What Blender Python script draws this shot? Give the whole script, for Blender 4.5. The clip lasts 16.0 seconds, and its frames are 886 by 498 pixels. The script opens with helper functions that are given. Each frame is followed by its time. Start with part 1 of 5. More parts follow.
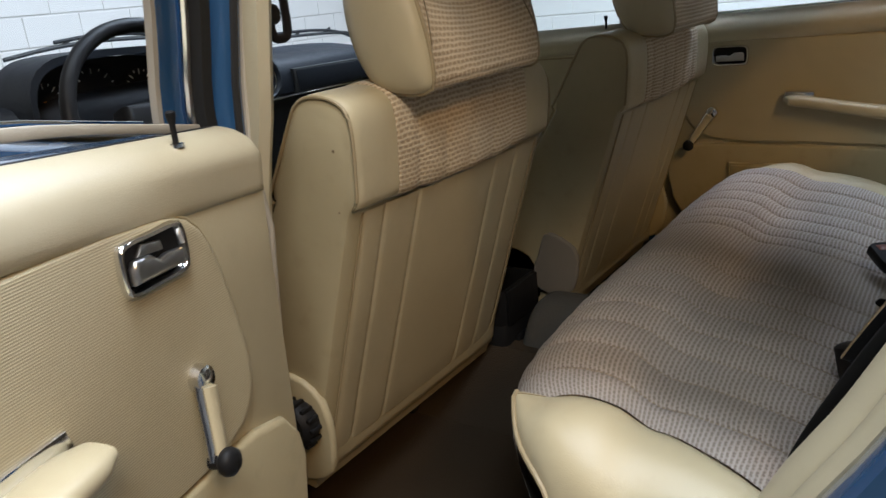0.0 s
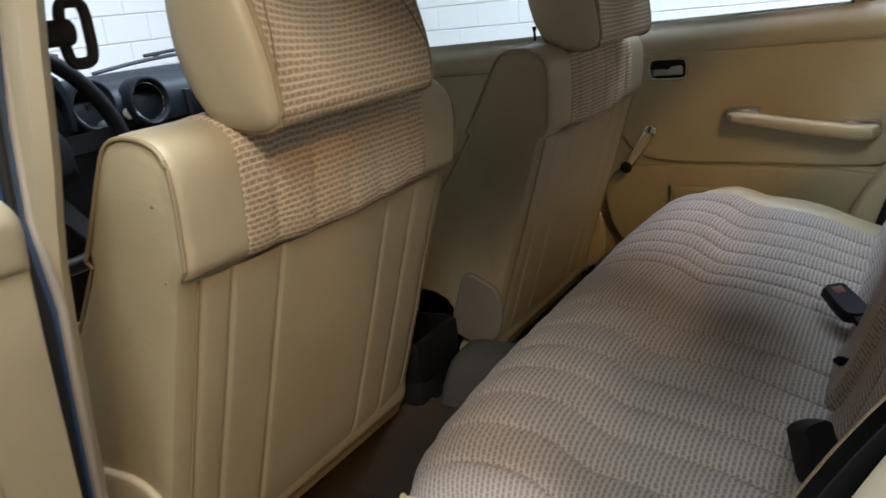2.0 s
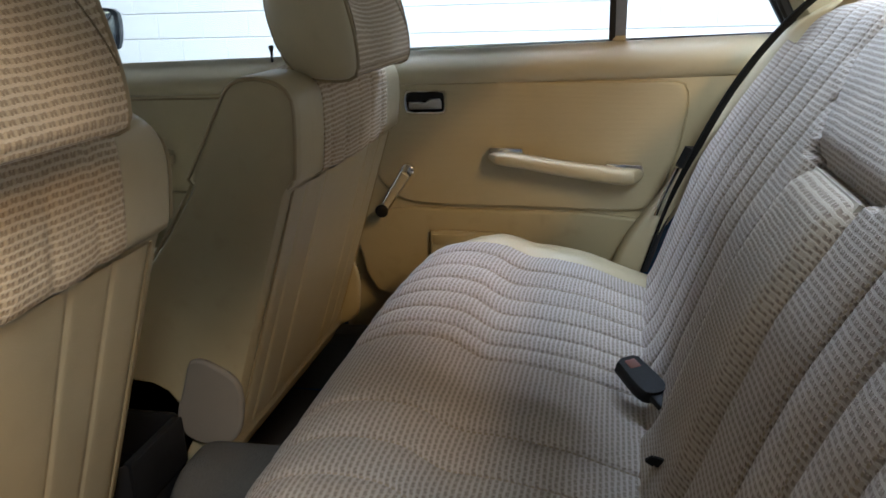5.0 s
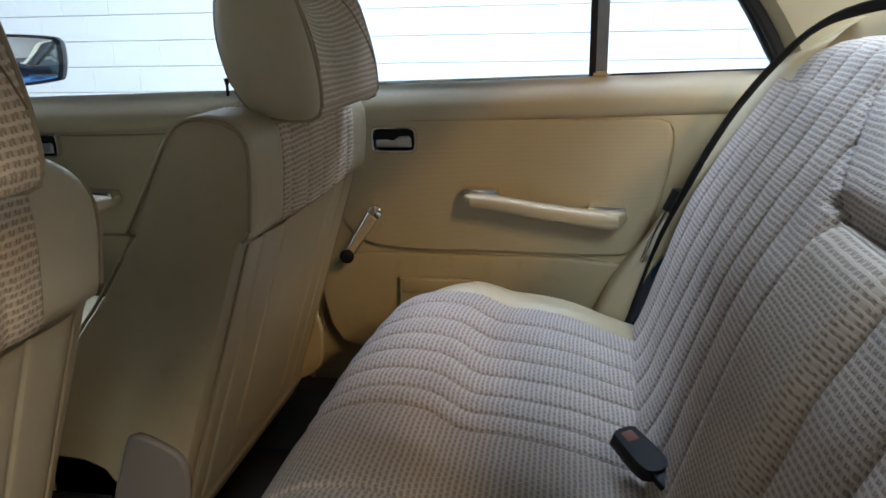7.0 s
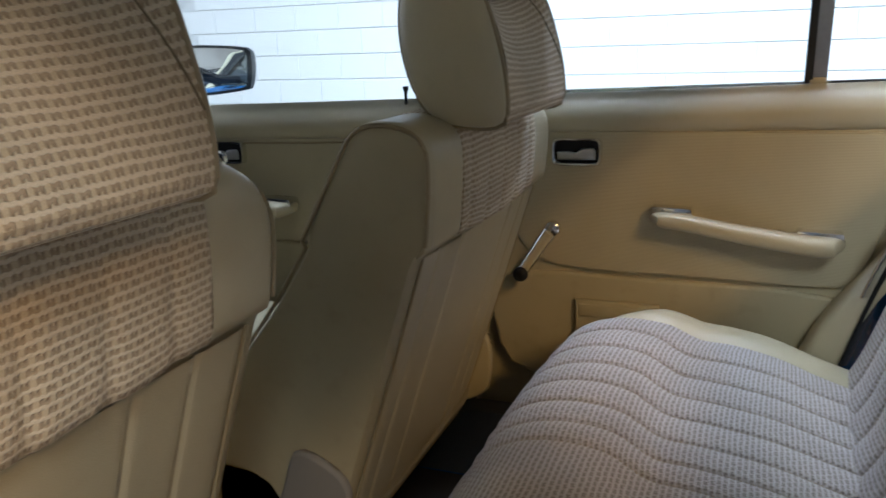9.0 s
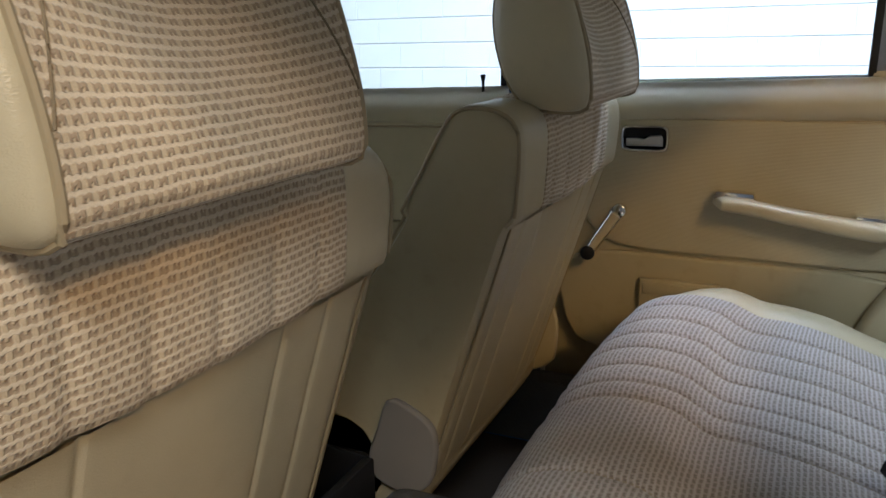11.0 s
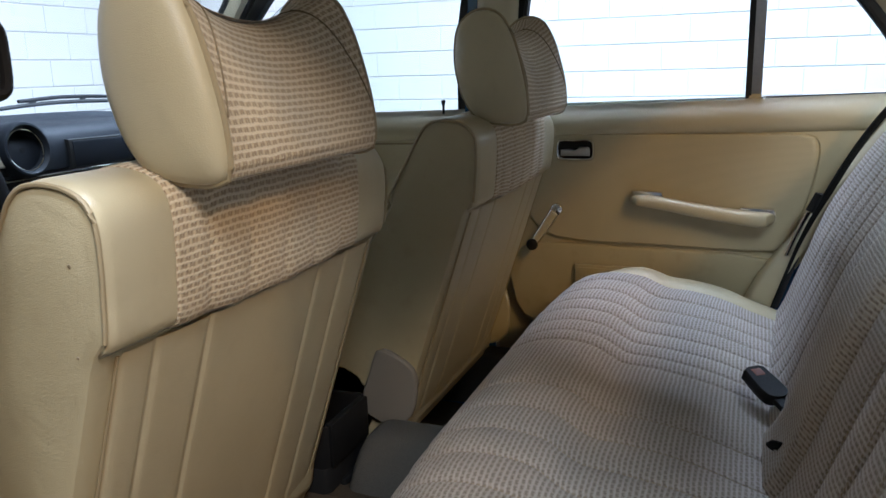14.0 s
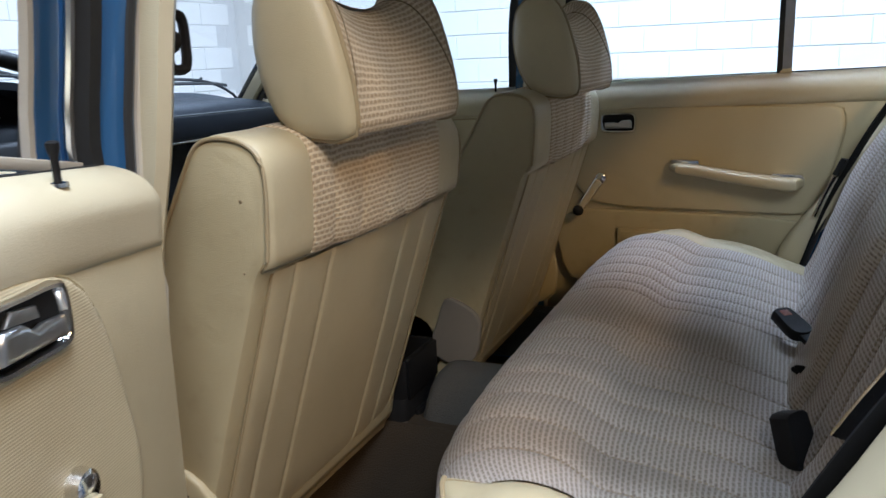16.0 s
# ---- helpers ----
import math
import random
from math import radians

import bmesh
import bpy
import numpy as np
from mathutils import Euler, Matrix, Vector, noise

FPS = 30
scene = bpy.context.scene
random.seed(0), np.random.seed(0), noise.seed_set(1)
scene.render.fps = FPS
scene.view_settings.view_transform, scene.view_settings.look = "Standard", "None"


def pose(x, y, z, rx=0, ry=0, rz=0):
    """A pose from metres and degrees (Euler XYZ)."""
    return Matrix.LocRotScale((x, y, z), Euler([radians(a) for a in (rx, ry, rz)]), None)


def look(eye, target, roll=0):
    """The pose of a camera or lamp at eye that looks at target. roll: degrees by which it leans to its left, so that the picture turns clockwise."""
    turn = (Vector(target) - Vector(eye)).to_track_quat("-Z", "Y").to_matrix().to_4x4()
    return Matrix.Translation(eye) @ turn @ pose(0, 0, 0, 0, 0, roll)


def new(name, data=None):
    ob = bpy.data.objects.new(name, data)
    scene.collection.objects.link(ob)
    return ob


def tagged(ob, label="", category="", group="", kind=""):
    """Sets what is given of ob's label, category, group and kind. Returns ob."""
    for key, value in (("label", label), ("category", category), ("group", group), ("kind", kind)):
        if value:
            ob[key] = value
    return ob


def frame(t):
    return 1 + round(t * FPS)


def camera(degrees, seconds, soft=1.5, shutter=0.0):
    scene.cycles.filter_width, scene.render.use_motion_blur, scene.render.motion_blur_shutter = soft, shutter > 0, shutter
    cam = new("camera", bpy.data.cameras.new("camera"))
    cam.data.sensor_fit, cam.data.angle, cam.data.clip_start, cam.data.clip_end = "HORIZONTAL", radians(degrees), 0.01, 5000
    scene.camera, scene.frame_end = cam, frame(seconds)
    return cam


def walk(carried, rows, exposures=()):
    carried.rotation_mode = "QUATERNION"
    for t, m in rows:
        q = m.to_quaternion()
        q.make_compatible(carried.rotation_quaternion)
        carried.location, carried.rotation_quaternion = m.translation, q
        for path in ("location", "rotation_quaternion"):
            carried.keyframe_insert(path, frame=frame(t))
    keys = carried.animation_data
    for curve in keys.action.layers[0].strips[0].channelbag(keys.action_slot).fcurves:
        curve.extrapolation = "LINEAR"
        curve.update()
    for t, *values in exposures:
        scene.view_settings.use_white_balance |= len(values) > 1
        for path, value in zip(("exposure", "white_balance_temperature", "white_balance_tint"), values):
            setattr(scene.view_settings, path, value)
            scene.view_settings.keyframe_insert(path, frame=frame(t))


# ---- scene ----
cam = camera(58.7, 16.0, shutter=0.5)
PATH = [
    (0, (-1.303, -0.62, 1.1), (0.252, 0.476, 0.484), -5.8),
    (0.5, (-1.244, -0.614, 1.098), (0.309, 0.484, 0.477), -6.2),
    (1, (-1.179, -0.604, 1.1), (0.381, 0.48, 0.472), -6.4),
    (1.5, (-1.125, -0.603, 1.097), (0.449, 0.463, 0.476), -6.4),
    (2, (-1.075, -0.592, 1.09), (0.539, 0.423, 0.485), -6.2),
    (2.5, (-1.036, -0.57, 1.088), (0.631, 0.357, 0.489), -5.6),
    (3, (-0.997, -0.543, 1.09), (0.727, 0.27, 0.485), -4.7),
    (3.5, (-0.961, -0.524, 1.088), (0.81, 0.179, 0.48), -3.8),
    (4, (-0.917, -0.511, 1.085), (0.892, 0.084, 0.472), -3.0),
    (4.5, (-0.87, -0.496, 1.092), (0.962, 0.0, 0.461), -2.4),
    (4.7, (-0.853, -0.484, 1.089), (0.991, -0.033, 0.459), -2.1),
    (6.8, (-0.723, -0.428, 1.088), (1.177, -0.139, 0.534), -1.2),
    (7, (-0.717, -0.43, 1.091), (1.181, -0.119, 0.543), -1.2),
    (7.5, (-0.699, -0.425, 1.088), (1.195, -0.054, 0.564), -1.3),
    (8, (-0.674, -0.415, 1.086), (1.202, 0.053, 0.575), -1.4),
    (8.5, (-0.647, -0.398, 1.083), (1.2, 0.178, 0.576), -1.7),
    (9, (-0.641, -0.386, 1.077), (1.16, 0.322, 0.571), -1.9),
    (9.5, (-0.659, -0.368, 1.081), (1.102, 0.423, 0.559), -1.7),
    (9.7, (-0.668, -0.364, 1.081), (1.076, 0.462, 0.553), -1.4),
    (11.8, (-0.823, -0.394, 1.077), (0.94, 0.397, 0.564), -1.2),
    (12, (-0.841, -0.398, 1.073), (0.934, 0.376, 0.572), -1.5),
    (12.5, (-0.906, -0.438, 1.082), (0.876, 0.323, 0.59), -1.4),
    (13, (-0.959, -0.453, 1.077), (0.844, 0.277, 0.611), -1.9),
    (13.5, (-1.006, -0.462, 1.079), (0.808, 0.247, 0.622), -1.6),
    (14, (-1.06, -0.48, 1.078), (0.752, 0.236, 0.629), -1.6),
    (14.5, (-1.108, -0.494, 1.076), (0.695, 0.244, 0.626), -1.8),
    (15, (-1.156, -0.5, 1.078), (0.632, 0.264, 0.609), -2.1),
    (15.5, (-1.199, -0.495, 1.075), (0.58, 0.283, 0.597), -2.4),
    (16, (-1.251, -0.494, 1.072), (0.523, 0.293, 0.59), -2.4),
]
EXPOSURE = [(0, 0.09, 5800, 10), (1.5, 0.3, 5800, 10), (3.0, 0.52, 5700, 10), (4.5, 0.79, 5600, 10), (7.0, 0.74, 5420, 10), (9.5, 0.73, 5400, 10), (12.0, 0.73, 5350, 10), (14.0, 0.63, 5280, 10), (16.0, 0.58, 5280, 10)]
walk(cam, [(t, look(eye, target, roll)) for t, eye, target, roll in PATH], EXPOSURE)

# ---- light ----
world = bpy.data.worlds.new("studio_world")
scene.world = world
world.use_nodes = True
world.node_tree.nodes["Background"].inputs[0].default_value = (0.75, 0.85, 1.0, 1)
world.node_tree.nodes["Background"].inputs[1].default_value = 0.03


def lamp(name, place, target, size, power, colour, size_y=None):
    data = bpy.data.lights.new(name, "AREA")
    data.shape, data.size, data.size_y = "RECTANGLE", size, size_y or size
    data.energy, data.color = power, colour
    ob = new(name, data)
    ob.matrix_world = look(place, target)
    return ob


# assumed tubes under the hall's ceiling, out of view: cool ones beside the car, a warmer one behind it
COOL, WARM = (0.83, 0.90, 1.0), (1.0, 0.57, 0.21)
lamp("ceiling_tube", (1.87, -0.1, 3.9), (1.87, -0.1, 0), 1.7, 402, COOL, 3.4)
lamp("ceiling_tube", (-1.1, -0.45, 3.9), (-1.1, -0.45, 0), 0.5, 108, (0.97, 0.97, 0.95), 1.8)
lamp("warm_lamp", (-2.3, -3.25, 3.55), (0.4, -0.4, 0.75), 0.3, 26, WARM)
# second warm lamp, added unseen so that the headrest is lit too
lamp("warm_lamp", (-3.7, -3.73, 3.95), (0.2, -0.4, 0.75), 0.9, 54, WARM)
# unseen fill, added to brighten the driver's seat back and the bench
lamp("side_fill", (-2.45, -1.6, 3.3), (-0.2, -0.2, 0.75), 0.9, 44, (1.0, 0.97, 0.86))


# ---- materials ----
def material(name, colour, rough=0.5, metal=0.0, vary=0.12, scale=14.0, grain=0.0, grain_scale=700.0, coat=0.0, dirt=0.0):
    """Colour with soft stains at one scale and fine speckle at another, and a fine relief."""
    m = bpy.data.materials.new(name)
    m.use_nodes = True
    t, b = m.node_tree, m.node_tree.nodes["Principled BSDF"]
    b.inputs["Roughness"].default_value, b.inputs["Metallic"].default_value = rough, metal
    b.inputs["Coat Weight"].default_value = coat
    b.inputs["Coat Roughness"].default_value = 0.05
    co = t.nodes.new("ShaderNodeTexCoord")
    n = t.nodes.new("ShaderNodeTexNoise")
    n.inputs["Scale"].default_value, n.inputs["Detail"].default_value = scale, 6
    t.links.new(co.outputs["Object"], n.inputs["Vector"])
    mix = t.nodes.new("ShaderNodeMix")
    mix.data_type = "RGBA"
    lo = [max(0.0, c * (1 - vary - dirt)) for c in colour]
    hi = [min(1.0, c * (1 + vary)) for c in colour]
    mix.inputs[6].default_value, mix.inputs[7].default_value = (*lo, 1), (*hi, 1)
    t.links.new(n.outputs["Fac"], mix.inputs[0])
    t.links.new(mix.outputs[2], b.inputs["Base Color"])
    ramp = t.nodes.new("ShaderNodeMapRange")
    ramp.inputs[3].default_value, ramp.inputs[4].default_value = max(0.02, rough * 0.82), min(1, rough * 1.2)
    t.links.new(n.outputs["Fac"], ramp.inputs[0])
    t.links.new(ramp.outputs[0], b.inputs["Roughness"])
    if grain:
        v = t.nodes.new("ShaderNodeTexVoronoi")
        v.inputs["Scale"].default_value = grain_scale
        t.links.new(co.outputs["Object"], v.inputs["Vector"])
        bump = t.nodes.new("ShaderNodeBump")
        bump.inputs["Strength"].default_value, bump.inputs["Distance"].default_value = grain, 0.001
        t.links.new(v.outputs["Distance"], bump.inputs["Height"])
        t.links.new(bump.outputs[0], b.inputs["Normal"])
    return m


def nodes_of(m):
    """The node tree, the shader and a short way to write sums of sockets and numbers."""
    t = m.node_tree

    def calc(op, a, b=None, c=None):
        node = t.nodes.new("ShaderNodeMath")
        node.operation = op
        for k, v in enumerate((a, b, c)):
            if v is None:
                continue
            if isinstance(v, (int, float)):
                node.inputs[k].default_value = v
            else:
                t.links.new(v, node.inputs[k])
        return node.outputs[0]

    def step(v, lo, hi, a=0.0, b=1.0):
        node = t.nodes.new("ShaderNodeMapRange")
        node.interpolation_type = "SMOOTHSTEP"
        for k, x in zip((1, 2, 3, 4), (lo, hi, a, b)):
            node.inputs[k].default_value = x
        t.links.new(v, node.inputs[0])
        return node.outputs[0]

    def blend(fac, a, b, kind="MIX"):
        node = t.nodes.new("ShaderNodeMix")
        node.data_type, node.blend_type = "RGBA", kind
        for k, v in ((0, fac), (6, a), (7, b)):
            if isinstance(v, (int, float)):
                node.inputs[k].default_value = v
            elif isinstance(v, tuple):
                node.inputs[k].default_value = (*v, 1)
            else:
                t.links.new(v, node.inputs[k])
        return node.outputs[2]

    def cloud(vector, scale, detail, out="Fac"):
        node = t.nodes.new("ShaderNodeTexNoise")
        node.inputs["Scale"].default_value, node.inputs["Detail"].default_value = scale, detail
        t.links.new(vector, node.inputs["Vector"])
        return node.outputs[out]

    return t, t.nodes["Principled BSDF"], calc, step, blend, cloud


def weave(name, thread, bar, pit, cell=0.0080, row=0.0060, fine=0.13, depth=0.0012):
    """Coarse woven cloth in the surface's own metres: thin pale threads one way, broader bars between them set off
    from row to row, and dark pits beside the bars."""
    m = bpy.data.materials.new(name)
    m.use_nodes = True
    t, b, calc, step, blend, cloud = nodes_of(m)
    b.inputs["Roughness"].default_value = 0.92
    b.inputs["Specular IOR Level"].default_value = 0.2
    b.inputs["Sheen Weight"].default_value = 0.15
    uv = t.nodes.new("ShaderNodeUVMap").outputs[0]
    add = t.nodes.new("ShaderNodeMix")
    add.data_type = "VECTOR"
    add.inputs[0].default_value = 0.0035
    t.links.new(uv, add.inputs[4])
    t.links.new(cloud(uv, 55, 2, "Color"), add.inputs[5])
    sep = t.nodes.new("ShaderNodeSeparateXYZ")
    t.links.new(add.outputs[1], sep.inputs[0])
    along, across = calc("DIVIDE", sep.outputs[0], cell), calc("DIVIDE", sep.outputs[1], row)
    shift = calc("MULTIPLY", calc("MODULO", calc("FLOOR", across), 2.0), 0.5)
    fb = calc("FRACT", calc("ADD", along, shift))
    sway = calc("MULTIPLY", calc("SINE", calc("MULTIPLY", along, 4 * math.pi)), 0.05)
    fa = calc("FRACT", calc("ADD", across, sway))
    d = calc("MINIMUM", fa, calc("SUBTRACT", 1.0, fa))
    e = calc("ABSOLUTE", calc("SUBTRACT", fb, 0.5))
    threads = step(d, fine, fine + 0.13, 1.0, 0.0)
    bars = step(e, 0.13, 0.24, 1.0, 0.0)
    beside = calc("MULTIPLY", step(e, 0.18, 0.30), step(e, 0.34, 0.46, 1.0, 0.0))
    low = step(fa, 0.34, 0.60, 0.3, 1.0)
    bars = calc("MAXIMUM", bars, calc("MULTIPLY", step(e, 0.37, 0.45), step(fa, 0.48, 0.62)))
    floor_colour = blend(calc("MULTIPLY", beside, low), tuple(0.55 * p + 0.45 * q for p, q in zip(pit, bar)), pit)
    colour = blend(threads, blend(bars, floor_colour, bar), thread)
    grain, large = cloud(uv, 1100, 3), cloud(uv, 7, 4)
    shade = step(calc("ADD", grain, large), 0.6, 1.4, 0.82, 1.16)
    t.links.new(blend(1.0, colour, shade, "MULTIPLY"), b.inputs["Base Color"])
    height = calc("ADD", calc("MULTIPLY", calc("MAXIMUM", threads, calc("MULTIPLY", bars, 0.8)), 1.0), calc("MULTIPLY", grain, 0.25))
    bump = t.nodes.new("ShaderNodeBump")
    bump.inputs["Strength"].default_value, bump.inputs["Distance"].default_value = 0.7, depth
    t.links.new(height, bump.inputs["Height"])
    t.links.new(bump.outputs[0], b.inputs["Normal"])
    return m


def ribbed(name, colour, pitch=0.0026, rough=0.5):
    """Vinyl pressed with fine level ribs that are crossed by finer nicks."""
    m = material(name, colour, rough, vary=0.06, scale=9, dirt=0.03)
    t, b, calc, step, blend, cloud = nodes_of(m)
    sep = t.nodes.new("ShaderNodeSeparateXYZ")
    t.links.new(t.nodes.new("ShaderNodeTexCoord").outputs["Object"], sep.inputs[0])
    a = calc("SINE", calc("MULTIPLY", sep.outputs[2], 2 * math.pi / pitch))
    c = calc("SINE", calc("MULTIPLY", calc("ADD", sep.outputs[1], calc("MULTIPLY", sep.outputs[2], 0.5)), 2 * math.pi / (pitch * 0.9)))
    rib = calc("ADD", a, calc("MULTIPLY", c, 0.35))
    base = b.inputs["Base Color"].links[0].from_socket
    # shade in the grooves is put into the colour, following the rib height
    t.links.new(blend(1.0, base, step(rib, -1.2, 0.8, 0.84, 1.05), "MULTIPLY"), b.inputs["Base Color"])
    bump = t.nodes.new("ShaderNodeBump")
    bump.inputs["Strength"].default_value, bump.inputs["Distance"].default_value = 0.22, 0.0008
    t.links.new(rib, bump.inputs["Height"])
    t.links.new(bump.outputs[0], b.inputs["Normal"])
    return m


def glass(name, tint=(0.93, 0.97, 0.96)):
    """A clear pane: it lets light straight through and mirrors at a slant."""
    m = bpy.data.materials.new(name)
    m.use_nodes = True
    t = m.node_tree
    t.nodes.remove(t.nodes["Principled BSDF"])
    tr, gl, mix, fr = (t.nodes.new("ShaderNode" + k) for k in ("BsdfTransparent", "BsdfGlossy", "MixShader", "Fresnel"))
    tr.inputs[0].default_value = (*tint, 1)
    gl.inputs["Roughness"].default_value = 0.02
    fr.inputs["IOR"].default_value = 1.45
    t.links.new(fr.outputs[0], mix.inputs[0])
    t.links.new(tr.outputs[0], mix.inputs[1])
    t.links.new(gl.outputs[0], mix.inputs[2])
    t.links.new(mix.outputs[0], t.nodes["Material Output"].inputs[0])
    return m


def worn(m, crease=0.22, scuff=0.16):
    """Soft creases in the relief and rubbed, slightly soiled patches in the colour."""
    t, b = m.node_tree, m.node_tree.nodes["Principled BSDF"]
    co = t.nodes.new("ShaderNodeTexCoord")
    n = t.nodes.new("ShaderNodeTexNoise")
    n.inputs["Scale"].default_value, n.inputs["Detail"].default_value, n.inputs["Distortion"].default_value = 16, 5, 1.2
    t.links.new(co.outputs["Object"], n.inputs["Vector"])
    bump = t.nodes.new("ShaderNodeBump")
    bump.inputs["Strength"].default_value, bump.inputs["Distance"].default_value = crease, 0.004
    t.links.new(n.outputs["Fac"], bump.inputs["Height"])
    old = b.inputs["Normal"].links[0].from_socket
    t.links.new(old, bump.inputs["Normal"])
    t.links.new(bump.outputs[0], b.inputs["Normal"])
    s = t.nodes.new("ShaderNodeTexNoise")
    s.inputs["Scale"].default_value, s.inputs["Detail"].default_value = 34, 8
    t.links.new(co.outputs["Object"], s.inputs["Vector"])
    r = t.nodes.new("ShaderNodeMapRange")
    r.inputs[1].default_value, r.inputs[2].default_value = 0.56, 0.74
    r.inputs[3].default_value, r.inputs[4].default_value = 0.0, scuff
    t.links.new(s.outputs["Fac"], r.inputs[0])
    base = b.inputs["Base Color"].links[0].from_socket
    mix = t.nodes.new("ShaderNodeMix")
    mix.data_type = "RGBA"
    mix.inputs[7].default_value = (0.22, 0.16, 0.09, 1)
    t.links.new(r.outputs[0], mix.inputs[0])
    t.links.new(base, mix.inputs[6])
    t.links.new(mix.outputs[2], b.inputs["Base Color"])
    return m


IVORY = material("ivory_vinyl", (0.50, 0.435, 0.282), 0.36, vary=0.06, scale=8, grain=0.22, grain_scale=900, dirt=0.05)
IVORY_OLD = material("ivory_vinyl_worn", (0.445, 0.382, 0.236), 0.5, vary=0.1, scale=6, grain=0.22, grain_scale=900, dirt=0.08)
CREAM = material("cream_vinyl", (0.515, 0.458, 0.315), 0.45, vary=0.05, scale=7, grain=0.2, grain_scale=800, dirt=0.04)
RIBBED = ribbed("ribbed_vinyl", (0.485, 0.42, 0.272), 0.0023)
worn(IVORY, 0.2, 0.10)
worn(IVORY_OLD, 0.26, 0.16)
worn(CREAM, 0.15, 0.06)
worn(RIBBED, 0.1, 0.05)
PIPING = material("piping_vinyl", (0.33, 0.265, 0.155), 0.5, vary=0.1, scale=30)
STITCH = material("bench_thread", (0.30, 0.245, 0.18), 0.8, vary=0.2, scale=200)
SEAM = material("seam_thread", (0.20, 0.155, 0.09), 0.8, vary=0.2, scale=200)
CLOTH = weave("seat_cloth", (0.68, 0.58, 0.425), (0.56, 0.455, 0.30), (0.33, 0.243, 0.158), 0.0106, 0.0069, 0.13)
CLOTH_BENCH = weave("bench_cloth", (0.49, 0.445, 0.405), (0.40, 0.352, 0.312), (0.215, 0.175, 0.145), 0.0104, 0.0068, 0.15)
CLOTH_FINE = weave("armrest_cloth", (0.47, 0.415, 0.35), (0.40, 0.345, 0.285), (0.22, 0.175, 0.14), 0.0104, 0.0056, 0.16)
BLACK = material("black_plastic", (0.011, 0.011, 0.012), 0.5, vary=0.25, scale=40, grain=0.12)
BLUEBLACK = material("dash_vinyl", (0.014, 0.0165, 0.022), 0.5, vary=0.2, scale=30, grain=0.3, grain_scale=600)
RUBBER = material("black_rubber", (0.012, 0.012, 0.012), 0.65, vary=0.3, scale=60)
WEB = material("belt_webbing", (0.012, 0.012, 0.013), 0.75, vary=0.3, scale=300, grain=0.3, grain_scale=1500)
WEB.node_tree.nodes["Principled BSDF"].inputs["Specular IOR Level"].default_value = 0.15
for m in (BLACK, BLUEBLACK):
    m.node_tree.nodes["Principled BSDF"].inputs["Specular IOR Level"].default_value = 0.2
CHROME = material("chrome", (0.78, 0.78, 0.77), 0.12, 1.0, vary=0.05, scale=60)
STEEL = material("brushed_steel", (0.5, 0.5, 0.5), 0.32, 1.0, vary=0.15, scale=120)
BLUE = material("blue_car_paint", (0.019, 0.075, 0.185), 0.26, vary=0.06, scale=5, coat=0.8)
# both carpet colours lowered to carry the shade between front seats and bench
CARPET = material("grey_carpet", (0.042, 0.029, 0.017), 0.95, vary=0.3, scale=260, grain=1.0, grain_scale=420)
CARPET_GREY = material("grey_tunnel_carpet", (0.075, 0.07, 0.062), 0.95, vary=0.25, scale=200, grain=1.0, grain_scale=420)
RED = material("red_button", (0.15, 0.032, 0.012), 0.4, vary=0.1, scale=60)
FLAP = material("grey_flap", (0.22, 0.20, 0.175), 0.65, vary=0.1, scale=20, grain=0.3)
GREYVINYL = material("grey_beige_trim", (0.42, 0.385, 0.315), 0.6, vary=0.1, scale=20, grain=0.2)
WALLPAINT = material("white_wall_paint", (0.86, 0.845, 0.815), 0.6, vary=0.03, scale=5, grain=0.25, grain_scale=160)
# tones of the two unseen walls, chosen for how much light they bounce
DIMPAINT = material("dim_bounce_paint", (0.20, 0.20, 0.205), 0.7, vary=0.06, scale=3, grain=0.2, grain_scale=120)
PALEPAINT = material("pale_bounce_paint", (0.72, 0.71, 0.68), 0.7, vary=0.06, scale=3, grain=0.2, grain_scale=120)
JOINT = material("wall_joint", (0.68, 0.67, 0.65), 0.8, vary=0.08, scale=20)
CONCRETE = material("painted_concrete_floor", (0.13, 0.13, 0.132), 0.4, vary=0.12, scale=2.5, grain=0.1, grain_scale=80)
CEILING = material("ceiling_grey", (0.15, 0.15, 0.155), 0.8, vary=0.04, scale=3)
AMBER = material("dial_print", (0.92, 0.90, 0.82), 0.6, vary=0.05, scale=50)
ORANGE = material("dial_orange", (0.75, 0.30, 0.04), 0.6, vary=0.05, scale=50)
GLASS = glass("window_glass")
MIRROR = material("mirror_silver", (0.85, 0.87, 0.88), 0.02, 1.0, vary=0.01)


# ---- building ----
def thing(name, label, category, group="", kind=""):
    return tagged(new(name), label, category, group, kind)


def part(name, data, mat, parent=None, label="", smooth=True):
    """data: (verts, faces) or (verts, faces, uvs per vertex) or a bmesh."""
    if parent and parent.parent and parent.parent.parent:
        parent = parent.parent
    me = bpy.data.meshes.new(name)
    if isinstance(data, bmesh.types.BMesh):
        data.to_mesh(me)
        data.free()
    else:
        me.from_pydata([tuple(v) for v in data[0]], [], data[1])
        if len(data) > 2:
            layer = me.uv_layers.new(name="UVMap")
            for loop in me.loops:
                layer.data[loop.index].uv = data[2][loop.vertex_index]
    me.materials.append(mat)
    if smooth:
        me.polygons.foreach_set("use_smooth", [True] * len(me.polygons))
        me.set_sharp_from_angle(angle=radians(42))
    me.update()
    ob = new(name, me)
    ob.parent = parent
    if label:
        ob["label"] = label
    return ob


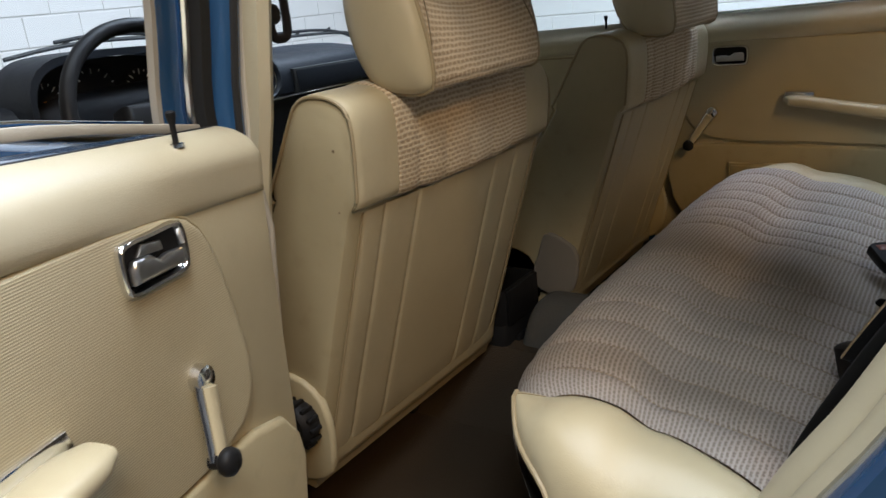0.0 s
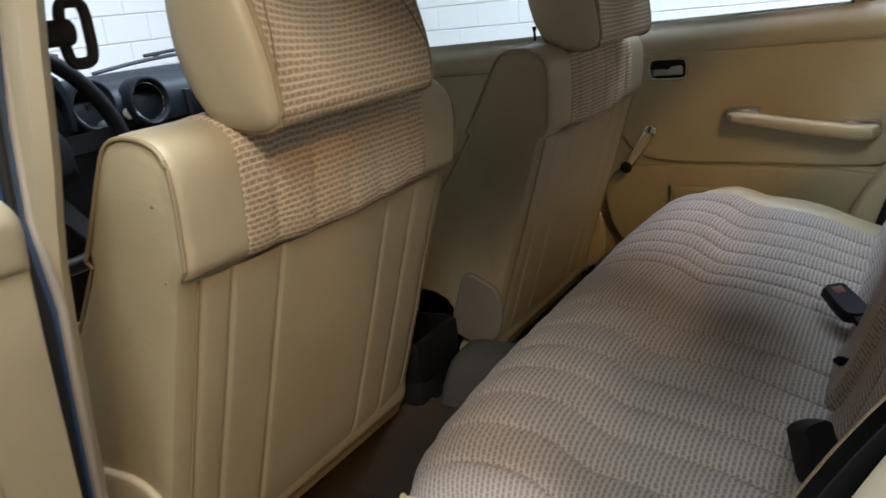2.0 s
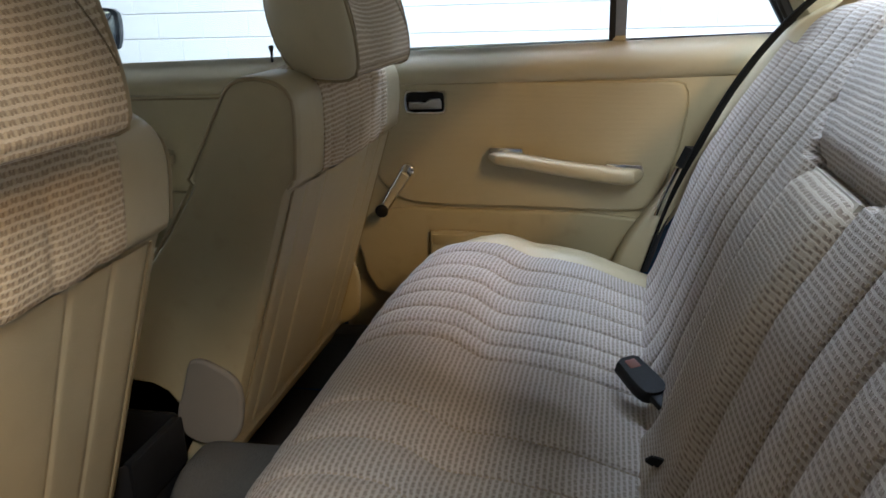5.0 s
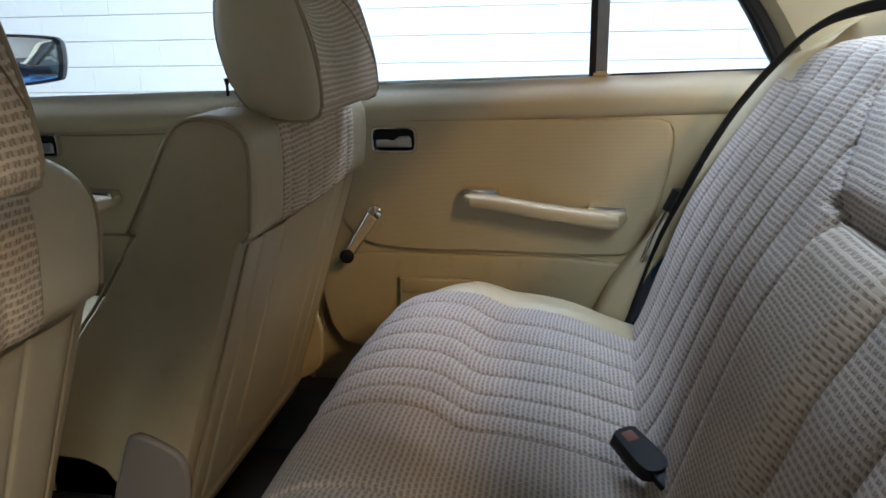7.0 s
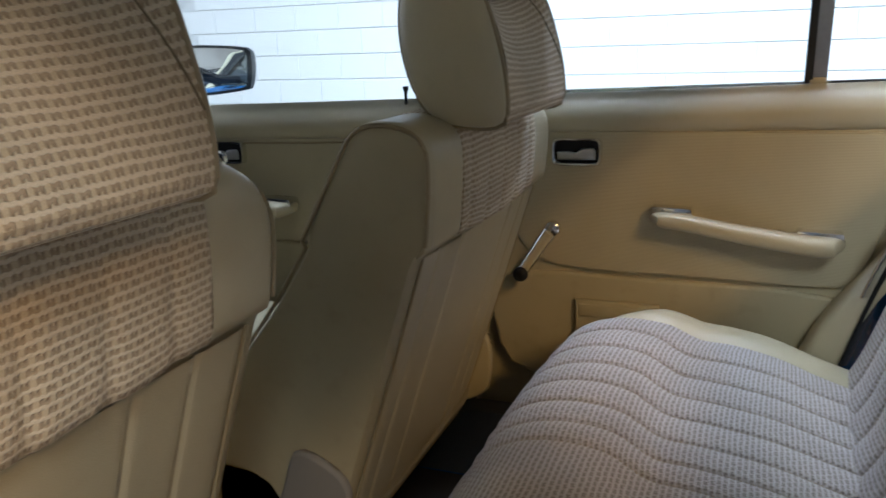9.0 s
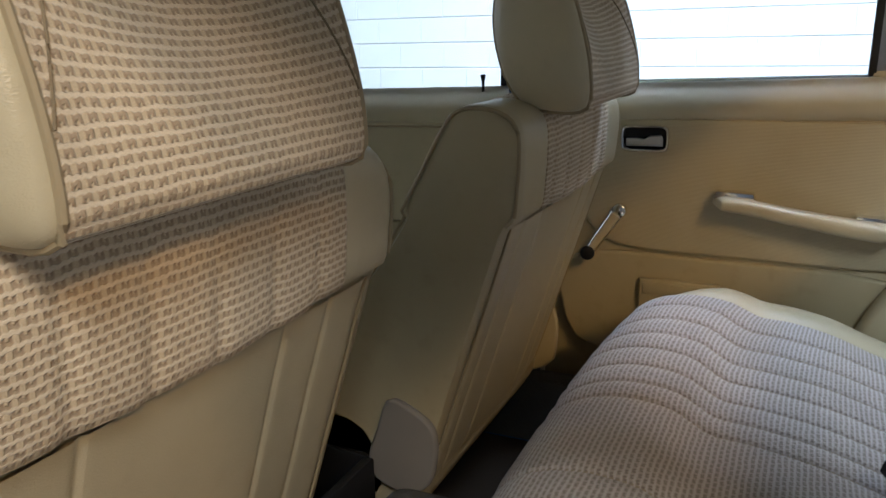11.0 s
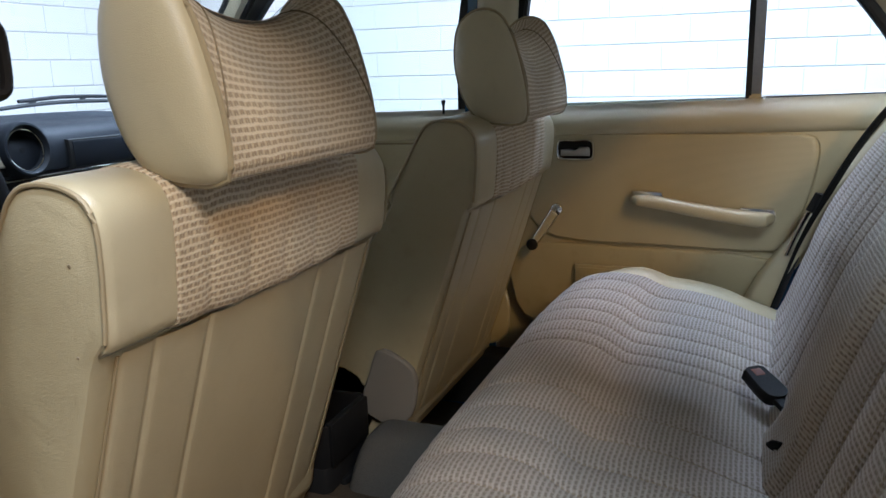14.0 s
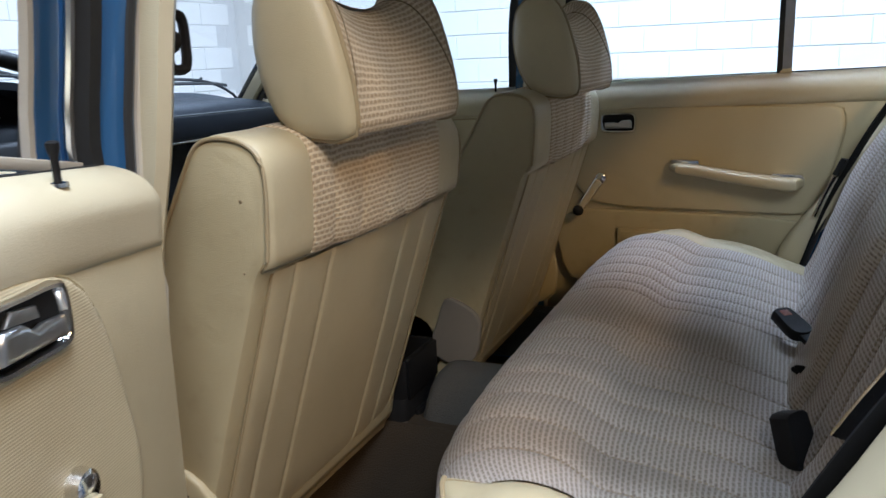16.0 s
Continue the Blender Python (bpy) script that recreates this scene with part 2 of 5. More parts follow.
def solid(ob, depth, offset=-1):
    mod = ob.modifiers.new("thickness", "SOLIDIFY")
    mod.thickness, mod.offset = depth, offset
    return ob


def box(x0, x1, y0, y1, z0, z1, bevel=0.003, segments=2):
    bm = bmesh.new()
    bmesh.ops.create_cube(bm, size=1)
    for v in bm.verts:
        v.co = ((x0 + x1) / 2 + v.co.x * (x1 - x0), (y0 + y1) / 2 + v.co.y * (y1 - y0), (z0 + z1) / 2 + v.co.z * (z1 - z0))
    if bevel:
        bmesh.ops.bevel(bm, geom=bm.edges[:], offset=bevel, segments=segments, affect="EDGES", profile=0.5)
    return bm


def prism(points, axis, a, b, bevel=0.003, segments=2):
    """A flat outline (two coordinates in the order of the other axes) pulled from a to b along an axis."""
    def place(p, h):
        return {"x": (h, p[0], p[1]), "y": (p[0], h, p[1]), "z": (p[0], p[1], h)}[axis]
    bm = bmesh.new()
    lo = [bm.verts.new(place(p, a)) for p in points]
    hi = [bm.verts.new(place(p, b)) for p in points]
    bm.faces.new(lo)
    bm.faces.new(hi)
    n = len(points)
    for i in range(n):
        bm.faces.new((lo[i], lo[(i + 1) % n], hi[(i + 1) % n], hi[i]))
    bmesh.ops.recalc_face_normals(bm, faces=bm.faces[:])
    if bevel:
        rim = [e for e in bm.edges if not (e.verts[0] in lo) == (e.verts[1] in hi)]
        bmesh.ops.bevel(bm, geom=rim, offset=bevel, segments=segments, affect="EDGES", profile=0.5)
    return bm


def spline(points, n, closed=False):
    """A smooth line through points, resampled to n even steps."""
    p = np.array(points, float)
    if closed:
        q = np.vstack([p[-1], p, p[0], p[1]])
    else:
        q = np.vstack([2 * p[0] - p[1], p, 2 * p[-1] - p[-2]])
    out = []
    for i in range(1, len(q) - 2):
        for t in np.linspace(0, 1, 12, endpoint=False):
            a, b, c, d = q[i - 1], q[i], q[i + 1], q[i + 2]
            out.append(0.5 * (2 * b + (c - a) * t + (2 * a - 5 * b + 4 * c - d) * t * t + (3 * b - a - 3 * c + d) * t ** 3))
    if not closed:
        out.append(q[-2])
    else:
        out.append(out[0])
    out = np.array(out)
    s = np.r_[0, np.cumsum(np.linalg.norm(np.diff(out, axis=0), axis=1))]
    want = np.linspace(0, s[-1], n, endpoint=not closed)
    return np.array([[np.interp(w, s, out[:, k]) for k in range(out.shape[1])] for w in want])


def sheet(f, us, vs):
    """A surface f(u, v) with its own metres as UV."""
    g = np.array([[f(u, v) for v in vs] for u in us], float)
    nu, nv = len(us), len(vs)
    du = np.zeros((nu, nv))
    dv = np.zeros((nu, nv))
    mid = nv // 2
    du[1:] = np.cumsum(np.linalg.norm(np.diff(g[:, mid], axis=0), axis=1))[:, None]
    dv[:, 1:] = np.cumsum(np.linalg.norm(np.diff(g[nu // 2], axis=0), axis=1))[None, :]
    faces = [(i * nv + j, (i + 1) * nv + j, (i + 1) * nv + j + 1, i * nv + j + 1) for i in range(nu - 1) for j in range(nv - 1)]
    return g.reshape(-1, 3), faces, [(float(a), float(b)) for a, b in zip(du.ravel(), dv.ravel())]


def loft(rings, caps=True):
    """Closed rings of equal length joined to a body."""
    n = len(rings[0])
    verts = [p for r in rings for p in r]
    faces = [(i * n + j, i * n + (j + 1) % n, (i + 1) * n + (j + 1) % n, (i + 1) * n + j) for i in range(len(rings) - 1) for j in range(n)]
    if caps:
        faces.append(tuple(range(n - 1, -1, -1)))
        faces.append(tuple((len(rings) - 1) * n + j for j in range(n)))
    bm = bmesh.new()
    vs = [bm.verts.new(p) for p in verts]
    for f in faces:
        try:
            bm.faces.new([vs[i] for i in f])
        except ValueError:
            pass
    bmesh.ops.recalc_face_normals(bm, faces=bm.faces[:])
    return bm


def tube(points, r, n=8, closed=False, flat=None, upward=None):
    """A round cord (or, with flat=(half width, half depth, up), a band) along a line."""
    p = [Vector(q) for q in points]
    rings = []
    m = len(p)
    for i in range(m):
        a, b = (p[(i - 1) % m], p[(i + 1) % m]) if closed else (p[max(i - 1, 0)], p[min(i + 1, m - 1)])
        d = (b - a).normalized()
        up = Vector(upward) if upward else Vector(flat[2]) if flat else (Vector((0, 0, 1)) if abs(d.z) < 0.9 else Vector((1, 0, 0)))
        s = d.cross(up).normalized()
        w = s.cross(d).normalized()
        if flat:
            hw, hd = flat[0], flat[1]
            rings.append([p[i] + s * x * hw + w * y * hd for x, y in ((-1, -0.6), (-0.94, -1), (0.94, -1), (1, -0.6), (1, 0.6), (0.94, 1), (-0.94, 1), (-1, 0.6))])
        else:
            rings.append([p[i] + (s * math.cos(2 * math.pi * k / n) + w * math.sin(2 * math.pi * k / n)) * r for k in range(n)])
    if closed:
        rings.append(rings[0])
    return loft(rings, caps=not closed)


def turned(points, centre, axis, n=24):
    """A turned body: points of (radius, distance along the axis)."""
    ax = Vector(axis).normalized()
    s = ax.cross(Vector((0, 0, 1)) if abs(ax.z) < 0.9 else Vector((1, 0, 0))).normalized()
    w = ax.cross(s)
    c = Vector(centre)
    return loft([[c + ax * h + (s * math.cos(2 * math.pi * k / n) + w * math.sin(2 * math.pi * k / n)) * r for k in range(n)] for r, h in points])


# ---- hall ----
FLOOR_Z = 0.27
WALL_X, WALL_Y = 5.3, 4.53
tagged(part("ground", box(-7.0, 5.7, -8.0, 4.9, -0.2, 0.0, 0), CONCRETE, smooth=False), "smooth grey painted concrete hall floor", "floor", kind="structure")
# ceiling out of view, kept dark so that less light bounces into the car
tagged(part("ceiling", box(-7.0, 5.7, -8.0, 4.9, 4.2, 4.4, 0), CEILING, smooth=False), "unseen grey ceiling that keeps bounce light low", "ceiling", kind="structure")
wall_east = tagged(part("wall_east", box(WALL_X + 0.006, WALL_X + 0.3, -8.0, WALL_Y + 0.3, 0, 4.2, 0), JOINT, smooth=False), "white painted concrete block wall", "wall", kind="structure")
wall_north = tagged(part("wall_north", box(-7.0, WALL_X + 0.006, WALL_Y + 0.006, WALL_Y + 0.3, 0, 4.2, 0), JOINT, smooth=False), "white painted concrete block wall", "wall", kind="structure")
# unseen walls close the hall: west dims, south returns light to the seats
wall_west = tagged(part("wall_west", box(-7.3, -7.0, -8.0, WALL_Y, 0, 4.2, 0), DIMPAINT, smooth=False), "unseen dark grey wall that keeps bounce light low", "wall", kind="structure")
wall_south = tagged(part("wall_south", box(-7.0, WALL_X, -8.3, -8.0, 0, 4.2, 0), PALEPAINT, smooth=False), "unseen pale wall that bounces light towards the car", "wall", kind="structure")

# ---- car shell ----
car = thing("saloon_car", "blue saloon car with ivory interior and one rear door open", "car")


def floor_section(y):
    out = []
    for x in np.linspace(-0.70, 0.70, 57):
        d = abs(x - 0.005)
        top = 0.15
        rise = top * max(0.0, 1 - max(0, d - 0.075) / 0.08) if d < 0.155 else 0.0
        rise = top * (0.5 - 0.5 * math.cos(math.pi * rise / top)) if top else 0
        side = 0.10 * max(0.0, (abs(x) - 0.64) / 0.06)
        out.append((x, y, FLOOR_Z + rise + side))
    return out


ys = np.r_[np.linspace(-0.75, -0.1, 8), np.linspace(-0.05, 0.15, 14), np.linspace(0.2, 1.15, 10)]
pan = part("floor_carpet", sheet(lambda u, v: floor_section(u)[v], ys, range(57)), CARPET, car, "worn grey-brown loop carpet")
solid(pan, 0.02, 1)


def hump(u, v):
    x = 0.03 + 0.112 * u
    k = 1 - abs(u) ** 3.2
    e = 1 / (1 + math.exp((v - 0.108) / 0.008))
    return (x, v, FLOOR_Z + 0.004 + 0.226 * max(0.0, k) ** 0.8 * e)


part("tunnel_cover", sheet(hump, np.linspace(-1, 1, 33), np.r_[np.linspace(-0.5, 0.06, 10), np.linspace(0.07, 0.15, 17)]), CARPET_GREY, car, "grey carpeted tunnel hump")
for s in (-1, 1):
    part("sill", prism([(s * 0.60, 0.20), (s * 0.78, 0.20), (s * 0.79, 0.33), (s * 0.74, 0.385), (s * 0.655, 0.39), (s * 0.64, 0.30)], "y", -0.62, 1.05, 0.008), BLUE, car, "blue painted door sill")
    part("sill_trim", prism([(s * 0.63, 0.275), (s * 0.657, 0.275), (s * 0.715, 0.395), (s * 0.70, 0.403), (s * 0.652, 0.40)], "y", -0.5, 0.95, 0.004), CARPET_GREY, car, "grey carpeted sill cover")
    # lower stand of the shell, down to the hall floor
    part("jack_point", box(s * 0.70 - 0.03, s * 0.70 + 0.03, -0.45, -0.37, 0.0, 0.21, 0.004), RUBBER, car, "black rubber lifting block")
    part("jack_point", box(s * 0.70 - 0.03, s * 0.70 + 0.03, 0.87, 0.95, 0.0, 0.21, 0.004), RUBBER, car, "black rubber lifting block")

roof_f = lambda u, v: (u, v, 1.362 - 0.032 * (abs(u) / 0.6) ** 3 - 0.045 * ((v + 0.25) / 0.8) ** 2)
headliner = part("headliner", sheet(roof_f, np.linspace(-0.60, 0.60, 13), np.linspace(-0.72, 0.52, 15)), CREAM, car, "ivory headliner")
solid(headliner, 0.012)
roof_o = lambda u, v: (u, v, 1.412 - 0.042 * (abs(u) / 0.6) ** 3 - 0.045 * ((v + 0.25) / 0.8) ** 2)
solid(part("roof", sheet(roof_o, np.linspace(-0.64, 0.64, 13), np.linspace(-0.75, 0.58, 15)), BLUE, car), 0.012)

for s in (-1, 1):
    # middle posts: painted outer post, ivory inner trim
    post = spline([(s * 0.705, 0.14, 0.30), (s * 0.705, 0.13, 0.6), (s * 0.703, 0.095, 0.93), (s * 0.680, 0.075, 1.15), (s * 0.640, 0.05, 1.345)], 14)
    back = lambda z: 0.028 * min(1.0, max(0.0, (z - 0.88) / 0.08))
    part("middle_post", loft([[(p[0] + s * a, p[1] + b + (back(p[2]) if b < 0 else 0), p[2]) for a, b in ((0.0, -0.060), (0.010, -0.066), (0.022, -0.068), (0.034, -0.064), (0.044, -0.055), (0.05, -0.045), (0.054, -0.028), (0.056, -0.008), (0.056, 0.02), (0.054, 0.045), (0.0, 0.06))] for p in post]), BLUE, car, "blue painted middle post")
    part("door_seal", tube([(p[0] - s * 0.003, p[1] - 0.060 + back(p[2]), p[2]) for p in post], 0.005), GREYVINYL, car, "pale grey door seal")
    part("post_seal", tube([(p[0] + s * 0.017, p[1] - 0.0665 + back(p[2]), p[2]) for p in post], 0.0055), RUBBER, car, "black rubber post seal")
    trim = spline([(s * 0.69, 0.142, 0.40), (s * 0.69, 0.128, 0.6), (s * 0.687, 0.096, 0.88), (s * 0.680, 0.076, 1.0), (s * 0.665, 0.060, 1.15), (s * 0.625, 0.038, 1.34)], 22)
    rings = []
    for p in trim:
        w = 0.040 + 0.003 * min(1, max(0, (p[2] - 0.90) / 0.06))
        rings.append([(p[0] + s * a, p[1] + b, p[2]) for a, b in ((0.016, -w), (0.002, -w - 0.004), (-0.012, -w + 0.006), (-0.02, -w * 0.5), (-0.022, 0), (-0.02, w * 0.5), (-0.012, w - 0.006), (0.002, w + 0.004), (0.016, w))])
    part("post_trim", loft(rings), CREAM, car, "padded ivory post trim")
    if s > 0:
        part("kick_panel", box(s * 0.716 - 0.008, s * 0.716 + 0.008, -0.07, 0.17, 0.36, 0.66, 0.003), IVORY_OLD, car, "ivory lower post panel")
    # windscreen posts
    apost = [(s * 0.705, 0.99, 0.955), (s * 0.67, 0.77, 1.20), (s * 0.60, 0.62, 1.345)]
    part("windscreen_post", loft([[(p[0] + a, p[1] + b, p[2]) for a, b in ((-0.022 * s, 0.012), (-0.016 * s, -0.022), (0.012 * s, -0.03), (0.022 * s, -0.02), (0.026 * s, 0.02), (0, 0.035))] for p in spline(apost, 8)]), CREAM, car, "ivory windscreen post")
    part("screen_seal", tube([(p[0] - s * 0.018, p[1] + 0.022, p[2]) for p in spline(apost, 8)], 0.008), RUBBER, car, "black windscreen seal")
    part("front_seal", tube([(p[0] + s * 0.004, p[1] - 0.036, p[2]) for p in spline(apost, 8)], 0.008), RUBBER, car, "black door seal")
    # rear posts
    cy = [(0.0, -0.80, 0.99), (0.0, -0.735, 1.10), (0.0, -0.62, 1.24), (0, -0.50, 1.33)]
    cpost = [(s * (0.675 - 0.22 * max(0, p[2] - 1.0)), p[1], p[2]) for p in spline(cy, 12)]
    part("rear_post", loft([[(p[0] + s * a, p[1] + b, p[2]) for a, b in ((-0.014, -0.40 + 0.25 * (p[2] - 1.0)), (-0.014, -0.02), (0.004, 0.0), (0.03, -0.004), (0.06, -0.03), (0.06, -0.40 + 0.25 * (p[2] - 1.0)))] for p in cpost]), CREAM, car, "ivory rear post trim")
    part("post_seal", tube([(p[0] + s * 0.012, p[1] + 0.008, p[2]) for p in cpost], 0.011), RUBBER, car, "black rubber window seal")
    # padded roll along the edge of the door opening, beside the rear seat
    edge = spline([(0, -0.455, 0.52), (0, -0.505, 0.64), (0, -0.575, 0.74), (0, -0.645, 0.85), (0, -0.745, 1.0), (0, -0.80, 1.045)], 20)
    if s < 0:
        edge = np.array([(p[0], p[1] + 0.016 + 0.14 * max(0.0, p[2] - 0.64), p[2]) for p in edge])
    rings = []
    for p in edge:
        rings.append([(s * (0.625 + a), p[1] + b * 0.84, p[2] + b * -0.54) for a, b in ((-0.012, -0.085), (-0.004, -0.022), (0.006, -0.006), (0.022, 0.0), (0.045, -0.004), (0.06, -0.018), (0.066, -0.034), (0.066, -0.085))])
    part("quarter_roll", loft(rings), CREAM, car, "padded ivory roll beside the rear seat")
    rings = []
    for p in edge:
        rings.append([(s * (0.694 + a), p[1] + b * 0.84, p[2] + b * -0.54) for a, b in ((-0.006, -0.10), (-0.002, -0.035), (0.008, -0.024), (0.024, -0.028), (0.032, -0.042), (0.032, -0.10))])
    part("opening_trim", loft(rings), CREAM, car, "ivory cover of the door opening")
    rings = []
    for p in edge:
        rings.append([(s * (0.728 + a), p[1] + b * 0.84, p[2] + b * -0.54) for a, b in ((0.0, -0.25), (0.0, -0.05), (0.012, -0.04), (0.045, -0.04), (0.055, -0.05), (0.055, -0.25))])
    part("rear_wing", loft(rings), BLUE, car, "blue painted rear wing")

# glass
part("windscreen", sheet(lambda u, v: (u * (0.62 + 0.06 * (1 - v)), 1.03 - 0.40 * v - 0.05 * u * u, 0.985 + 0.35 * v), np.linspace(-1, 1, 9), np.linspace(0, 1, 5)), GLASS, car)
part("rear_window", sheet(lambda u, v: (u * 0.58, -0.76 - 0.66 * v + 0.04 * u * u, 1.34 - 0.33 * v), np.linspace(-1, 1, 9), np.linspace(0, 1, 5)), GLASS, car)
part("parcel_shelf", box(-0.62, 0.62, -1.48, -0.86, 0.985, 1.005, 0.006), BLACK, car, "black parcel shelf")
part("bulkhead", box(-0.66, 0.66, 1.02, 1.06, 0.27, 0.93, 0.004), RUBBER, car, "black bulkhead")
part("rear_bulkhead", box(-0.62, 0.62, -0.99, -0.96, 0.27, 0.99, 0.004), RUBBER, car, "black partition behind the rear seat")
part("cowl", box(-0.70, 0.70, 1.02, 1.45, 0.90, 0.945, 0.01), BLUE, car, "blue painted scuttle")
for x0, x1, dz in ((0.14, 0.74, 0.0), (-0.40, 0.06, 0.050)):
    at = lambda k, z: (x0 + (x1 - x0) * k, 1.09, z + dz)
    w = part("wiper", tube(spline([at(0, 1.004), at(0.22, 1.016), at(0.5, 1.021), at(0.88, 1.013), at(1.0, 1.004)], 14), 0.0048), RUBBER, car, "black wiper blade")
    part("wiper_arm", tube(spline([at(0.26, 1.028), at(0.5, 1.033), at(0.82, 1.022), at(1.02, 0.985), at(1.1, 0.945)], 14), 0.0045), BLACK, w)
    for k in (0.3, 0.55, 0.78):
        part("yoke", tube([at(k, 1.019), at(k + 0.04, 1.030)], 0.004, 6), BLACK, w)


# ---- doors ----
def pull_bezel(door, y0, y1, z0, z1, m):
    """A chromed dish with its lever."""
    ring = spline([(0, y0 + 0.008, z0), (0, (y0 + y1) / 2, z0 - 0.0005), (0, y1 - 0.008, z0), (0, y1, z0 + 0.008), (0, y1, z1 - 0.008), (0, y1 - 0.008, z1), (0, (y0 + y1) / 2, z1 + 0.0005), (0, y0 + 0.008, z1), (0, y0, z1 - 0.008), (0, y0, z0 + 0.008)], 44, True)
    c = np.array([0, (y0 + y1) / 2, (z0 + z1) / 2])
    rings = []
    for inset, dx in ((0.0, 0.0), (0.0, -0.013), (0.0015, -0.0155), (0.004, -0.015), (0.0055, -0.012), (0.0065, -0.0096)):
        k = np.array([1, 1 - 2 * inset / (y1 - y0), 1 - 2 * inset / (z1 - z0)])
        rings.append([tuple(m * np.array((dx, 0, 0)) + (p - c) * k + c) for p in ring])
    bezel = part("handle_bezel", loft(rings, caps=False), CHROME, door, "chromed handle surround")
    part("dish", loft([rings[-1], [tuple(np.array(p) * [0, 1, 1] + np.array((m * -0.0092, 0, 0))) for p in rings[-1]]]), BLACK, bezel, "black recessed dish")
    zz = (z0 + z1) / 2
    lever = [(y1 - 0.009, zz - 0.014), (y1 - 0.009, zz + 0.000), (y1 - 0.028, zz + 0.0015), (y0 + 0.042, zz - 0.001), (y0 + 0.032, zz + 0.006), (y0 + 0.013, zz + 0.007), (y0 + 0.009, zz + 0.001), (y0 + 0.009, zz - 0.013)]
    if m < 0:
        part("pivot", prism([((y0 + y1) / 2 - 0.020, zz + 0.007), ((y0 + y1) / 2 + 0.012, zz + 0.004), ((y0 + y1) / 2 + 0.010, zz + 0.013), ((y0 + y1) / 2 - 0.012, zz + 0.016)], "x", m * -0.0135, m * -0.0085, 0.002), STEEL, bezel, "steel lever pivot")
    part("lever", prism(lever, "x", m * -0.019, m * -0.0093, 0.004, 3), STEEL, bezel, "chrome pull lever")


def window_crank(door, py, pz, ky, kz, m):
    arm = spline([(m * -0.014, py, pz), (m * -0.019, py + (ky - py) * 0.35, pz + (kz - pz) * 0.35), (m * -0.025, py + (ky - py) * 0.75, pz + (kz - pz) * 0.75), (m * -0.028, ky, kz)], 12)
    widths = np.linspace(0.0125, 0.0095, 12)
    d = np.array([0, ky - py, kz - pz])
    d = d / np.linalg.norm(d)
    side = np.array([0, d[2], -d[1]])
    rings = []
    for p, w in zip(arm, widths):
        rings.append([tuple(p + side * w * math.cos(a) + np.array([m, 0, 0]) * 0.006 * math.sin(a)) for a in np.linspace(0, 2 * math.pi, 12, endpoint=False)])
    crank = part("window_crank", loft(rings), CHROME, door, "chrome window crank with ivory inlay")
    inlay = [[tuple(p + side * w * 0.74 * math.cos(a) + np.array([m, 0, 0]) * (-0.0065 + 0.004 * math.sin(a))) for a in np.linspace(0, 2 * math.pi, 12, endpoint=False)] for p, w in zip(arm[1:11], widths[1:11])]
    part("inlay", loft(inlay), IVORY, crank, "ivory plastic inlay")
    part("cap", turned([(0.0, -0.0215), (0.009, -0.021), (0.0125, -0.0185), (0.0138, -0.012), (0.0145, -0.002)], (0, py, pz), (m, 0, 0), 20), CHROME, crank, "chrome crank cap")
    part("knob", turned([(0.0, -0.050), (0.008, -0.0495), (0.0125, -0.046), (0.0136, -0.041), (0.0125, -0.037), (0.008, -0.033), (0.009, -0.024), (0.0, -0.023)], (0, ky, kz), (m, 0, 0), 20), BLACK, crank, "black crank knob")


def grip_armrest(door, y0, y1, z0, z1, m, depth=0.052):
    """A slim bar that stands off the door card on two feet with chrome caps. y0 is its front end."""
    line = spline([(0, y0, z0), (0, y0 - 0.05, z0 - 0.001), (0, (y0 + y1) / 2, (z0 + z1) / 2 - 0.001), (0, y1 + 0.05, z1 + 0.002), (0, y1, z1)], 18)
    rings = []
    for i, p in enumerate(line):
        t = i / (len(line) - 1)
        e = min(1, 0.55 + 6 * min(t, 1 - t))
        h = (0.0118 + 0.0042 * t) * e
        w = (0.017 + 0.006 * t) * e if m > 0 else 0.0265 * min(1, 0.62 + 5 * min(t, 1 - t))
        cx = -(depth - 0.012) + (0.022 if t < 0.04 or t > 0.96 else 0.0) if m > 0 else -0.033
        rings.append([(m * (cx + w * math.copysign(abs(math.cos(a)) ** 0.7, math.cos(a))), p[1], p[2] + 0.004 - h * 0.6 + h * math.copysign(abs(math.sin(a)) ** 0.7, math.sin(a))) for a in np.linspace(0, 2 * math.pi, 16, endpoint=False)])
    arm = part("armrest", loft(rings), IVORY, door, "slim ivory pull bar")
    for a, b in ((y0 - 0.006, y0 - 0.066), (y1 + 0.068, y1 + 0.004)):
        za = z0 if a > y0 - 0.01 else z1
        part("foot", prism([(a - 0.014, za - 0.013), (b + 0.010, za - 0.014), (b + 0.006, za + 0.001), (a - 0.008, za + 0.002)], "x", m * -0.034, m * 0.004, 0.004), IVORY_OLD, arm)
        part("cap", prism([(a + 0.004, za + 0.003), (b - 0.003, za + 0.002), (b, za + 0.0155), (a, za + 0.0175)], "x", m * (-0.034 if m > 0 else -0.0125), m * (0.003 if m > 0 else -0.0075), 0.0015), CHROME, arm, "chrome cap strip")


